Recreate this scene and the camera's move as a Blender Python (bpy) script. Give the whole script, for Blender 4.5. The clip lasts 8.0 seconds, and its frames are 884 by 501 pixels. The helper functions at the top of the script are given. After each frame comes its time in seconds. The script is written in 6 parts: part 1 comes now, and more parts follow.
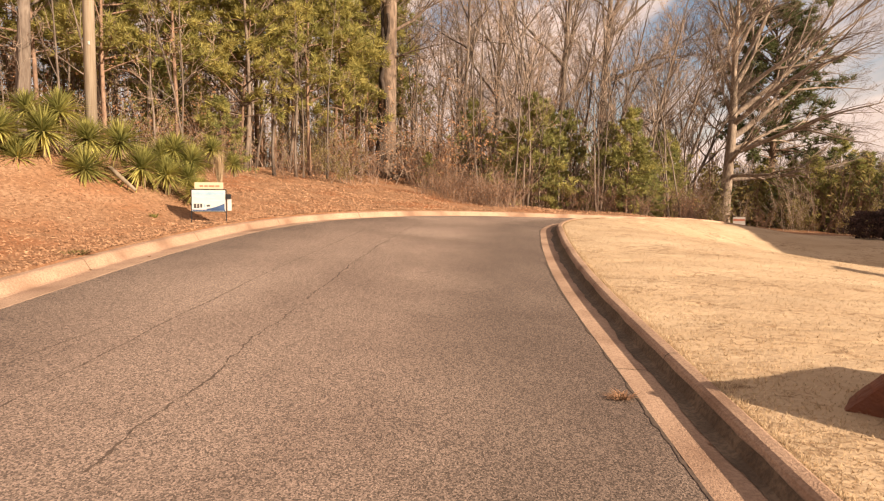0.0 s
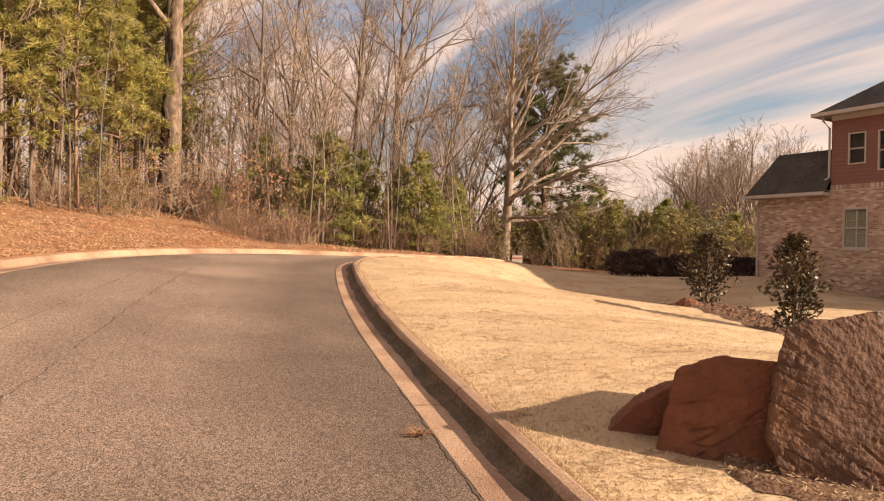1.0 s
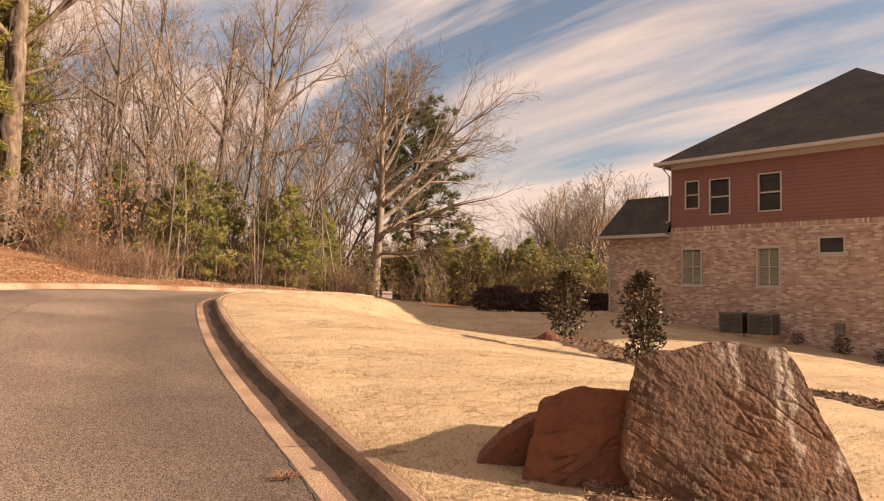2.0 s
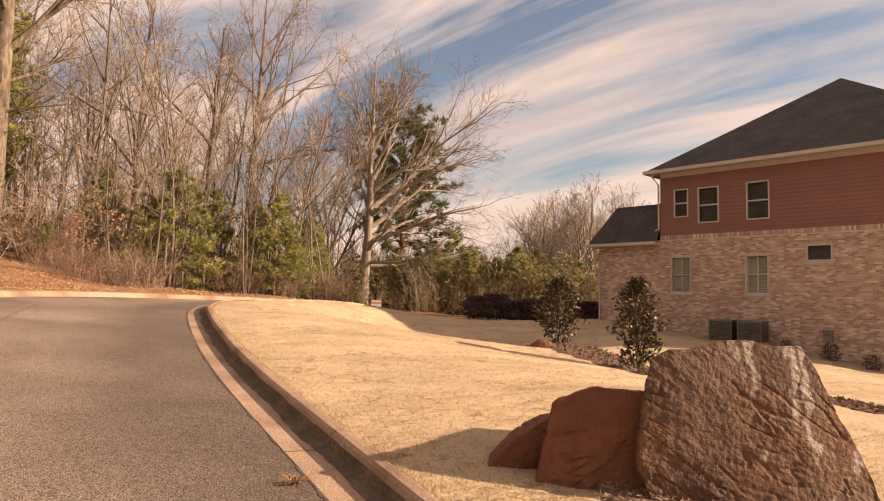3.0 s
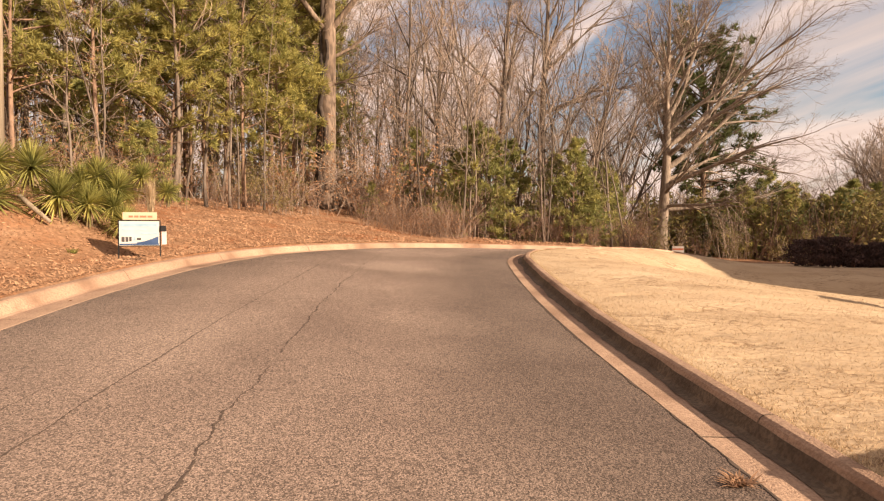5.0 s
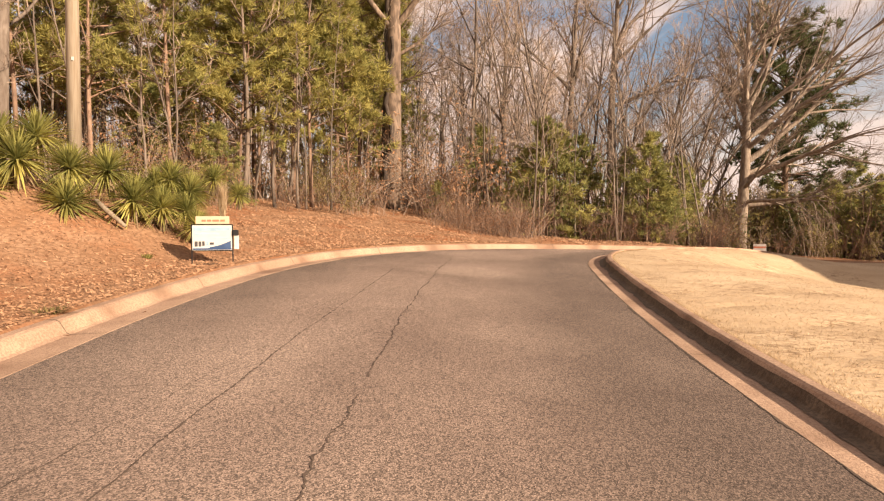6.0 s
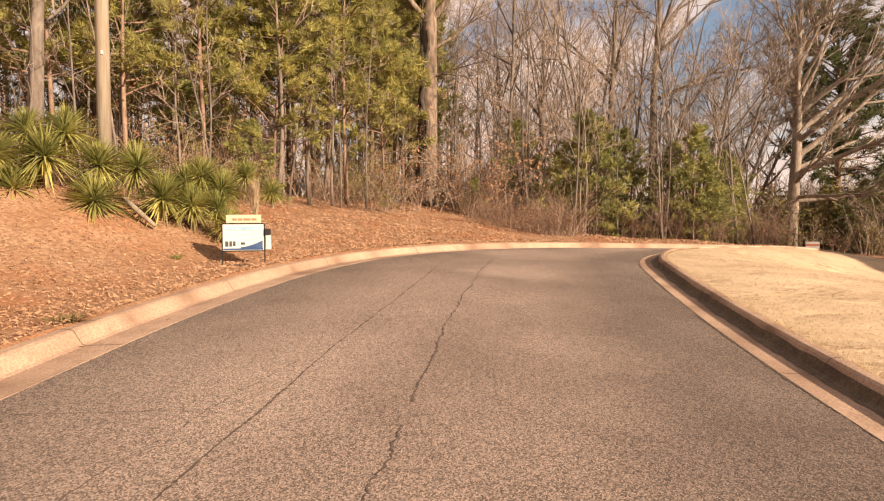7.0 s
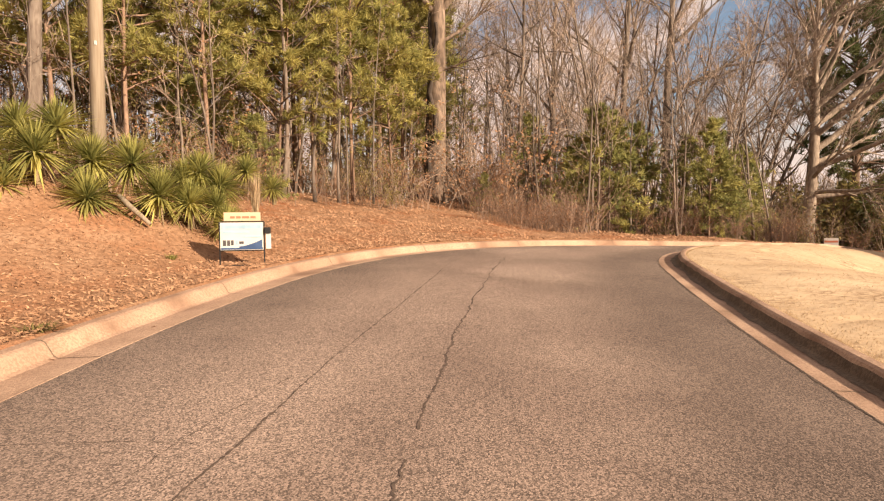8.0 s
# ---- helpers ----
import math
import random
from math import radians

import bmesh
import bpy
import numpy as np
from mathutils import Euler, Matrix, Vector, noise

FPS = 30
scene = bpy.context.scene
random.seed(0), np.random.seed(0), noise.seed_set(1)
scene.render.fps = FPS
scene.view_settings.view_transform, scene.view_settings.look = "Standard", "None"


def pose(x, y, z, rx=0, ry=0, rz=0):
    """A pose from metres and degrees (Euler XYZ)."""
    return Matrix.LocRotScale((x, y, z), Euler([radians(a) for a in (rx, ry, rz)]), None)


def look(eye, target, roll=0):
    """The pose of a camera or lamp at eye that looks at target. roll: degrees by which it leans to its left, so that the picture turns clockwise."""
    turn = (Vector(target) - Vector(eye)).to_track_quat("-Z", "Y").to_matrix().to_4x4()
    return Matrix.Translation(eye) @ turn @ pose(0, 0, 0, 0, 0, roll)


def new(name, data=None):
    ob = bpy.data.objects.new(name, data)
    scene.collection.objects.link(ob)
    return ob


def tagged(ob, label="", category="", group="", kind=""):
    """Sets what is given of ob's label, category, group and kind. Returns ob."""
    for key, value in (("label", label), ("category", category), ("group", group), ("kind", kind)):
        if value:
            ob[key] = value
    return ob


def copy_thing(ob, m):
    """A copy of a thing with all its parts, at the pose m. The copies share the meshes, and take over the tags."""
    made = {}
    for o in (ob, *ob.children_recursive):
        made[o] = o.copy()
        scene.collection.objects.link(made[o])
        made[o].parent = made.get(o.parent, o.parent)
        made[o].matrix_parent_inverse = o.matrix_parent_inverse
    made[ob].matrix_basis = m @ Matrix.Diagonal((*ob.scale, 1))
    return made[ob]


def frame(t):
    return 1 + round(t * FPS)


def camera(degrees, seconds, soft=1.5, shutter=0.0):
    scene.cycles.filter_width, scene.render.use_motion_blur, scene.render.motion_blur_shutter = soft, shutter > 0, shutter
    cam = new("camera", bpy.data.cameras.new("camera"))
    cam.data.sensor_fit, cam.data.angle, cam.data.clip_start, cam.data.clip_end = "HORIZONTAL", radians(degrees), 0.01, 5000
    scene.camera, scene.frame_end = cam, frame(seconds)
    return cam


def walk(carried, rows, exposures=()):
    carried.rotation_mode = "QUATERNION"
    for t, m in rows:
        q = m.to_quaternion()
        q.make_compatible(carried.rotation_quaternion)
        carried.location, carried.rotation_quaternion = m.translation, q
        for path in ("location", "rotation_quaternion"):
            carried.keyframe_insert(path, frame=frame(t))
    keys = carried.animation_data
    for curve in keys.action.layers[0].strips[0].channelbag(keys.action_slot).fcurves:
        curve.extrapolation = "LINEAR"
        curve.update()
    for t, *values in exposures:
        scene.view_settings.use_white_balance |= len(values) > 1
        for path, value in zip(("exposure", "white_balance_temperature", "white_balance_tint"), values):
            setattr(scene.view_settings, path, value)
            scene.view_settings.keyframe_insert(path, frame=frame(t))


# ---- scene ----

# ---------------------------------------------------------------- camera
cam = camera(68.2, 8.0, soft=1.2)
PATH = [
    (0, (0.0, 0.0, 1.665), (-0.022, 1.995, 1.531), 0.3),
    (0.5, (-0.066, 0.002, 1.685), (0.237, 1.976, 1.577), 0.6),
    (1, (-0.032, -0.021, 1.694), (0.561, 1.889, 1.68), 0.8),
    (1.5, (-0.034, -0.045, 1.697), (0.771, 1.785, 1.758), 0.9),
    (1.7, (-0.042, -0.045, 1.7), (0.837, 1.749, 1.778), 1.0),
    (2.8, (-0.141, 0.06, 1.636), (0.87, 1.78, 1.771), 0.8),
    (3, (-0.175, 0.116, 1.614), (0.816, 1.849, 1.747), 0.9),
    (3.5, (-0.206, 0.366, 1.594), (0.59, 2.198, 1.685), 0.5),
    (4, (-0.303, 0.634, 1.596), (0.224, 2.563, 1.633), 0.1),
    (4.5, (-0.501, 0.919, 1.623), (-0.186, 2.894, 1.601), -0.1),
    (5.8, (-0.95, 1.829, 1.713), (-0.894, 3.828, 1.672), -0.4),
    (6, (-0.995, 1.957, 1.755), (-0.984, 3.957, 1.711), -0.5),
    (6.5, (-1.089, 2.34, 1.762), (-1.136, 4.339, 1.711), -0.6),
    (7, (-1.147, 2.691, 1.792), (-1.239, 4.689, 1.74), -0.6),
    (7.5, (-1.196, 3.043, 1.805), (-1.31, 5.039, 1.751), -0.6),
    (8, (-1.182, 3.293, 1.823), (-1.301, 5.289, 1.76), -0.7),
]
walk(cam, [(t, look(eye, target, roll)) for t, eye, target, roll in PATH],
     [(0.0, 1.04, 7800, 17), (1.0, 1.03, 8050, 18.5), (1.5, 1.0, 8150, 18.5), (3.0, 0.98, 8150, 19), (4.5, 1.0, 8000, 18.5), (6.0, 1.06, 7700, 16.5), (8.0, 1.07, 7650, 16)])

# ---------------------------------------------------------------- sky and sun
SUN_UP = 21.0
SUN = Vector((0.80, -0.60, 0.0)).normalized() * math.cos(radians(SUN_UP)) + Vector((0, 0, math.sin(radians(SUN_UP))))


def build_sky():
    w = bpy.data.worlds.new("sky")
    scene.world = w
    w.use_nodes = True
    nt = w.node_tree
    nt.nodes.clear()
    N = nt.nodes.new
    L = nt.links.new
    out, bg = N("ShaderNodeOutputWorld"), N("ShaderNodeBackground")
    sky = N("ShaderNodeTexSky")
    sky.sky_type = "NISHITA"
    sky.sun_disc = False
    sky.sun_elevation = radians(SUN_UP)
    sky.sun_rotation = math.atan2(SUN.x, SUN.y)
    sky.air_density, sky.dust_density, sky.ozone_density = 1.0, 1.2, 1.5
    tc, sep = N("ShaderNodeTexCoord"), N("ShaderNodeSeparateXYZ")
    L(tc.outputs["Generated"], sep.inputs[0])
    lift = N("ShaderNodeMath"); lift.operation = "ADD"; lift.inputs[1].default_value = 0.22
    mx = N("ShaderNodeMath"); mx.operation = "MAXIMUM"; mx.inputs[1].default_value = 0.05
    L(sep.outputs[2], lift.inputs[0]); L(lift.outputs[0], mx.inputs[0])
    dx = N("ShaderNodeMath"); dx.operation = "DIVIDE"
    dy = N("ShaderNodeMath"); dy.operation = "DIVIDE"
    L(sep.outputs[0], dx.inputs[0]); L(mx.outputs[0], dx.inputs[1])
    L(sep.outputs[1], dy.inputs[0]); L(mx.outputs[0], dy.inputs[1])
    comb = N("ShaderNodeCombineXYZ")
    L(dx.outputs[0], comb.inputs[0]); L(dy.outputs[0], comb.inputs[1])
    mp = N("ShaderNodeMapping")
    turn = N("ShaderNodeMapping")
    turn.inputs["Rotation"].default_value = (0, 0, radians(CLOUD_TURN))
    L(comb.outputs[0], turn.inputs[0])
    mp.inputs["Scale"].default_value = (0.55, 1.75, 1)
    mp.inputs["Location"].default_value = CLOUD_SHIFT
    L(turn.outputs[0], mp.inputs[0])
    n1 = N("ShaderNodeTexNoise")
    n1.inputs["Scale"].default_value, n1.inputs["Detail"].default_value = 0.75, 9
    n1.inputs["Roughness"].default_value, n1.inputs["Distortion"].default_value = 0.55, 1.1
    L(mp.outputs[0], n1.inputs[0])
    ramp = N("ShaderNodeValToRGB")
    ramp.color_ramp.elements[0].position, ramp.color_ramp.elements[1].position = 0.37, 0.53
    L(n1.outputs[0], ramp.inputs[0])
    tone = N("ShaderNodeTexNoise")
    tone.inputs["Scale"].default_value, tone.inputs["Detail"].default_value = 1.6, 6
    L(mp.outputs[0], tone.inputs[0])
    ccol = N("ShaderNodeValToRGB")
    ccol.color_ramp.elements[0].position, ccol.color_ramp.elements[1].position = 0.35, 0.65
    ccol.color_ramp.elements[0].color = (*[c * 0.80 for c in CLOUD], 1)
    ccol.color_ramp.elements[1].color = (*CLOUD, 1)
    L(tone.outputs[0], ccol.inputs[0])
    dim = N("ShaderNodeVectorMath"); dim.operation = "SCALE"; dim.inputs["Scale"].default_value = SKY_STRENGTH
    L(sky.outputs[0], dim.inputs[0])
    mix = N("ShaderNodeMix"); mix.data_type = "RGBA"
    L(ramp.outputs[0], mix.inputs[0])
    L(dim.outputs[0], mix.inputs[6]); L(ccol.outputs[0], mix.inputs[7])
    L(mix.outputs[2], bg.inputs[0])
    L(bg.outputs[0], out.inputs[0])


SKY_STRENGTH = 0.074
CLOUD = (0.475, 0.415, 0.40)
CLOUD_TURN = 72
CLOUD_SHIFT = (4.1, 2.3, 0)
build_sky()
sun = new("sun", bpy.data.lights.new("sun", "SUN"))
sun.data.energy, sun.data.angle, sun.data.color = 5.0, radians(0.6), (1.0, 0.90, 0.76)
sun.matrix_world = Matrix.Translation((20, -20, 30)) @ (-SUN).to_track_quat("-Z", "Y").to_matrix().to_4x4()


# ---------------------------------------------------------------- materials
def mat(name, a, b, scale=3.0, rough=0.9, bump=0.0, bump_scale=60.0, fine=None, fine_scale=80.0, fine_amount=0.5,
        random_tint=0.0, stretch=(1, 1, 1), spec=0.3, metal=0.0, island=False, stain=None, stain_scale=0.4):
    """A two-scale procedural surface: broad drift from a to b, fine grain, optional stains, bump."""
    m = bpy.data.materials.new(name)
    m.use_nodes = True
    nt = m.node_tree
    N, L = nt.nodes.new, nt.links.new
    bsdf = nt.nodes["Principled BSDF"]
    bsdf.inputs["Roughness"].default_value = rough
    bsdf.inputs["Metallic"].default_value = metal
    bsdf.inputs["Specular IOR Level"].default_value = spec
    tc, mp = N("ShaderNodeTexCoord"), N("ShaderNodeMapping")
    mp.inputs["Scale"].default_value = stretch
    L(tc.outputs["Object"], mp.inputs[0])
    n1 = N("ShaderNodeTexNoise")
    n1.inputs["Scale"].default_value, n1.inputs["Detail"].default_value = scale, 6
    L(mp.outputs[0], n1.inputs[0])
    r1 = N("ShaderNodeValToRGB")
    r1.color_ramp.elements[0].position, r1.color_ramp.elements[1].position = 0.33, 0.67
    r1.color_ramp.elements[0].color, r1.color_ramp.elements[1].color = (*a, 1), (*b, 1)
    L(n1.outputs[0], r1.inputs[0])
    col = r1.outputs[0]
    if stain:
        ns = N("ShaderNodeTexNoise")
        ns.inputs["Scale"].default_value, ns.inputs["Detail"].default_value = stain_scale, 8
        L(mp.outputs[0], ns.inputs[0])
        rs = N("ShaderNodeValToRGB")
        rs.color_ramp.elements[0].position, rs.color_ramp.elements[1].position = 0.48, 0.68
        L(ns.outputs[0], rs.inputs[0])
        mx = N("ShaderNodeMix"); mx.data_type = "RGBA"
        L(rs.outputs[0], mx.inputs[0]); L(col, mx.inputs[6])
        mx.inputs[7].default_value = (*stain, 1)
        col = mx.outputs[2]
    if fine:
        n2 = N("ShaderNodeTexNoise")
        n2.inputs["Scale"].default_value, n2.inputs["Detail"].default_value = fine_scale, 3
        L(mp.outputs[0], n2.inputs[0])
        r2 = N("ShaderNodeValToRGB")
        r2.color_ramp.elements[0].position, r2.color_ramp.elements[1].position = 0.42, 0.60
        L(n2.outputs[0], r2.inputs[0])
        sc = N("ShaderNodeMath"); sc.operation = "MULTIPLY"; sc.inputs[1].default_value = fine_amount
        L(r2.outputs[0], sc.inputs[0])
        mx = N("ShaderNodeMix"); mx.data_type = "RGBA"
        L(sc.outputs[0], mx.inputs[0]); L(col, mx.inputs[6])
        mx.inputs[7].default_value = (*fine, 1)
        col = mx.outputs[2]
    if random_tint:
        if island:
            gi = N("ShaderNodeNewGeometry"); rnd = gi.outputs["Random Per Island"]
        else:
            oi = N("ShaderNodeObjectInfo"); rnd = oi.outputs["Random"]
        mr = N("ShaderNodeMapRange")
        mr.inputs[3].default_value, mr.inputs[4].default_value = 1 - random_tint, 1 + random_tint
        L(rnd, mr.inputs[0])
        hs = N("ShaderNodeHueSaturation")
        L(mr.outputs[0], hs.inputs["Value"]); L(col, hs.inputs["Color"])
        col = hs.outputs[0]
    L(col, bsdf.inputs["Base Color"])
    if bump:
        nb = N("ShaderNodeTexNoise")
        nb.inputs["Scale"].default_value, nb.inputs["Detail"].default_value = bump_scale, 5
        L(mp.outputs[0], nb.inputs[0])
        bp = N("ShaderNodeBump")
        bp.inputs["Strength"].default_value, bp.inputs["Distance"].default_value = bump, 0.02
        L(nb.outputs[0], bp.inputs["Height"])
        L(bp.outputs[0], bsdf.inputs["Normal"])
    return m


def brick_mat():
    m = mat("brick_wall", (0.285, 0.180, 0.147), (0.399, 0.285, 0.237), 0.8, 0.9)
    nt = m.node_tree
    N, L = nt.nodes.new, nt.links.new
    bsdf = nt.nodes["Principled BSDF"]
    tc, sep, add, comb = N("ShaderNodeTexCoord"), N("ShaderNodeSeparateXYZ"), N("ShaderNodeMath"), N("ShaderNodeCombineXYZ")
    L(tc.outputs["Object"], sep.inputs[0])
    L(sep.outputs[0], add.inputs[0]); L(sep.outputs[1], add.inputs[1])
    L(add.outputs[0], comb.inputs[0]); L(sep.outputs[2], comb.inputs[1])
    bk = N("ShaderNodeTexBrick")
    bk.inputs["Scale"].default_value = 1.0
    bk.inputs["Brick Width"].default_value, bk.inputs["Row Height"].default_value = 0.205, 0.072
    bk.inputs["Mortar Size"].default_value, bk.inputs["Bias"].default_value = 0.008, 0.0
    bk.inputs["Color1"].default_value = (0.29, 0.175, 0.138, 1)
    bk.inputs["Color2"].default_value = (0.60, 0.465, 0.39, 1)
    bk.inputs["Mortar"].default_value = (0.56, 0.47, 0.415, 1)
    L(comb.outputs[0], bk.inputs["Vector"])
    nz = N("ShaderNodeTexNoise"); nz.inputs["Scale"].default_value = 0.9; nz.inputs["Detail"].default_value = 5
    L(tc.outputs["Object"], nz.inputs[0])
    mx = N("ShaderNodeMix"); mx.data_type = "RGBA"; mx.blend_type = "MULTIPLY"; mx.inputs[0].default_value = 0.4
    L(bk.outputs["Color"], mx.inputs[6]); L(nz.outputs["Color"], mx.inputs[7])
    hs = N("ShaderNodeMix"); hs.data_type = "RGBA"; hs.inputs[0].default_value = 0.72
    L(mx.outputs[2], hs.inputs[6]); L(bk.outputs["Color"], hs.inputs[7])
    L(hs.outputs[2], bsdf.inputs["Base Color"])
    bp = N("ShaderNodeBump"); bp.inputs["Strength"].default_value = 0.5; bp.inputs["Distance"].default_value = 0.01
    bp.invert = True
    L(bk.outputs["Fac"], bp.inputs["Height"]); L(bp.outputs[0], bsdf.inputs["Normal"])
    return m


def asphalt_mat():
    m = mat("asphalt", (0.152, 0.106, 0.083), (0.212, 0.152, 0.119), 0.55, 0.88, bump=0.6, bump_scale=95,
            stain=(0.245, 0.178, 0.140), stain_scale=0.35)
    nt = m.node_tree
    N, L = nt.nodes.new, nt.links.new
    bsdf = nt.nodes["Principled BSDF"]
    old = bsdf.inputs["Base Color"].links[0].from_socket
    tc, vo = N("ShaderNodeTexCoord"), N("ShaderNodeTexVoronoi")
    vo.inputs["Scale"].default_value = 104
    L(tc.outputs["Object"], vo.inputs["Vector"])
    bw = N("ShaderNodeRGBToBW")
    L(vo.outputs["Color"], bw.inputs[0])
    mr = N("ShaderNodeMapRange")
    mr.inputs[1].default_value, mr.inputs[2].default_value = 0.25, 0.85
    mr.inputs[3].default_value, mr.inputs[4].default_value = 0.50, 1.80
    L(bw.outputs[0], mr.inputs[0])
    sc = N("ShaderNodeVectorMath"); sc.operation = "SCALE"
    # oil- and silt-darkened margins beside the gutters, ragged by two noises; "across" runs from kerb to kerb
    at, ab, nz, ad, edge = N("ShaderNodeAttribute"), N("ShaderNodeMath"), N("ShaderNodeTexNoise"), N("ShaderNodeMath"), N("ShaderNodeMapRange")
    at.attribute_name = "across"
    ab.operation = "MAXIMUM"                           # the margin is wider on the lawn's side
    right, left = N("ShaderNodeMath"), N("ShaderNodeMath")
    right.operation = left.operation = "MULTIPLY"
    right.inputs[1].default_value, left.inputs[1].default_value = 1.5, -1.0
    L(at.outputs["Fac"], right.inputs[0]); L(at.outputs["Fac"], left.inputs[0])
    L(right.outputs[0], ab.inputs[0]); L(left.outputs[0], ab.inputs[1])
    nz.inputs["Scale"].default_value, nz.inputs["Detail"].default_value = 0.9, 7
    L(tc.outputs["Object"], nz.inputs[0])
    ad.operation = "MULTIPLY_ADD"
    ad.inputs[1].default_value = 0.42
    L(nz.outputs[0], ad.inputs[0]); L(ab.outputs[0], ad.inputs[2])
    edge.inputs[1].default_value, edge.inputs[2].default_value = 0.66, 1.24
    edge.inputs[3].default_value, edge.inputs[4].default_value = 1.06, 0.66
    L(ad.outputs[0], edge.inputs[0])
    both = N("ShaderNodeMath"); both.operation = "MULTIPLY"
    L(mr.outputs[0], both.inputs[0]); L(edge.outputs[0], both.inputs[1])
    L(old, sc.inputs[0]); L(both.outputs[0], sc.inputs["Scale"])
    L(sc.outputs[0], bsdf.inputs["Base Color"])
    return m


M_ASPHALT = asphalt_mat()
M_CONCRETE = mat("curb_concrete", (0.345, 0.222, 0.152), (0.480, 0.322, 0.225), 2.2, 0.92, bump=0.5, bump_scale=70,
                 fine=(0.176, 0.107, 0.072), fine_scale=45, fine_amount=0.45, stain=(0.216, 0.126, 0.082), stain_scale=1.1)
# Silt brown for the joints; on the gutter sheet it paints the kerb's shade.
M_SILT_SHADE = mat("silt_and_shade", (0.093, 0.063, 0.043), (0.170, 0.121, 0.083), 3.5, 0.9, bump=0.5, bump_scale=50, fine=(0.046, 0.033, 0.023), fine_scale=30, fine_amount=0.5)
M_CRACK = mat("crack_dirt", (0.060, 0.042, 0.033), (0.115, 0.080, 0.060), 20, 1.0)
M_LAWN = mat("dormant_turf", (0.400, 0.288, 0.184), (0.475, 0.354, 0.235), 0.9, 1.0, bump=1.0, bump_scale=11, stretch=(0.6, 1.4, 1),
             fine=(0.385, 0.265, 0.160), fine_scale=24, fine_amount=0.42, stain=(0.520, 0.398, 0.270), stain_scale=0.3, spec=0.1)


def furrow_shade(m, colour, stretch, scale, half):
    """Thin wandering dark lines that paint the shade of furrows into the turf's colour."""
    nt = m.node_tree
    N, L = nt.nodes.new, nt.links.new
    bsdf = nt.nodes["Principled BSDF"]
    old = bsdf.inputs["Base Color"].links[0].from_socket
    tc, mp, nz, rp = N("ShaderNodeTexCoord"), N("ShaderNodeMapping"), N("ShaderNodeTexNoise"), N("ShaderNodeValToRGB")
    mp.inputs["Scale"].default_value = stretch
    mp.inputs["Rotation"].default_value = (0, 0, radians(12))
    L(tc.outputs["Object"], mp.inputs[0]); L(mp.outputs[0], nz.inputs[0])
    nz.inputs["Scale"].default_value, nz.inputs["Detail"].default_value, nz.inputs["Roughness"].default_value = scale, 5, 0.6
    e = rp.color_ramp.elements
    e[0].position, e[1].position = 0.5 - half, 0.5 + half
    e[0].color = e[1].color = (0, 0, 0, 1)
    mid = e.new(0.5)
    mid.color = (0.75, 0.75, 0.75, 1)
    L(nz.outputs[0], rp.inputs[0])
    gate = N("ShaderNodeTexNoise"); gate.inputs["Scale"].default_value = 0.8
    L(tc.outputs["Object"], gate.inputs[0])
    gr = N("ShaderNodeMapRange"); gr.inputs[1].default_value, gr.inputs[2].default_value = 0.42, 0.54
    L(gate.outputs[0], gr.inputs[0])
    mu = N("ShaderNodeMath"); mu.operation = "MULTIPLY"
    L(rp.outputs[0], mu.inputs[0]); L(gr.outputs[0], mu.inputs[1])
    mx = N("ShaderNodeMix"); mx.data_type = "RGBA"
    L(mu.outputs[0], mx.inputs[0]); L(old, mx.inputs[6])
    mx.inputs[7].default_value = (*colour, 1)
    L(mx.outputs[2], bsdf.inputs["Base Color"])


furrow_shade(M_LAWN, (0.15, 0.085, 0.045), (0.34, 0.9, 1), 1.0, 0.011)
furrow_shade(M_LAWN, (0.17, 0.10, 0.052), (0.6, 1.9, 1), 1.5, 0.011)
furrow_shade(M_LAWN, (0.22, 0.135, 0.075), (1.4, 3.6, 1), 2.4, 0.014)
M_BLADE = mat("dry_grass_blade", (0.435, 0.315, 0.196), (0.555, 0.430, 0.294), 3, 1.0, random_tint=0.2, island=True, spec=0.1)
M_LITTER = mat("leaf_litter_ground", (0.266, 0.137, 0.074), (0.352, 0.211, 0.129), 1.2, 1.0, bump=0.9, bump_scale=30,
               fine=(0.17, 0.086, 0.048), fine_scale=13, fine_amount=0.6, stain=(0.312, 0.117, 0.051), stain_scale=0.45, spec=0.1)
M_LEAF = mat("fallen_leaf", (0.24, 0.128, 0.072), (0.36, 0.21, 0.126), 2, 0.9, random_tint=0.35, island=True, spec=0.2)
M_BARK = mat("grey_bark", (0.120, 0.092, 0.073), (0.225, 0.180, 0.145), 3, 0.95, bump=0.9, bump_scale=14, stretch=(1, 1, 0.25),
             fine=(0.101, 0.072, 0.055), fine_scale=14, fine_amount=0.6, random_tint=0.25)
M_PALE = mat("pale_bark", (0.235, 0.180, 0.138), (0.375, 0.298, 0.235), 3, 0.95, bump=0.8, bump_scale=12, stretch=(1, 1, 0.3),
             fine=(0.104, 0.076, 0.056), fine_scale=10, fine_amount=0.5)
M_OAK = mat("oak_bark", (0.13, 0.088, 0.062), (0.27, 0.195, 0.145), 2.2, 0.95, bump=1.0, bump_scale=9, stretch=(1, 1, 0.3),
            fine=(0.07, 0.05, 0.038), fine_scale=8, fine_amount=0.7)
M_VINE = mat("dark_vine", (0.035, 0.026, 0.021), (0.075, 0.055, 0.043), 4, 0.95, bump=0.8, bump_scale=20)
M_TWIG = mat("bare_twigs", (0.225, 0.158, 0.120), (0.360, 0.272, 0.208), 1.5, 0.95, random_tint=0.25)
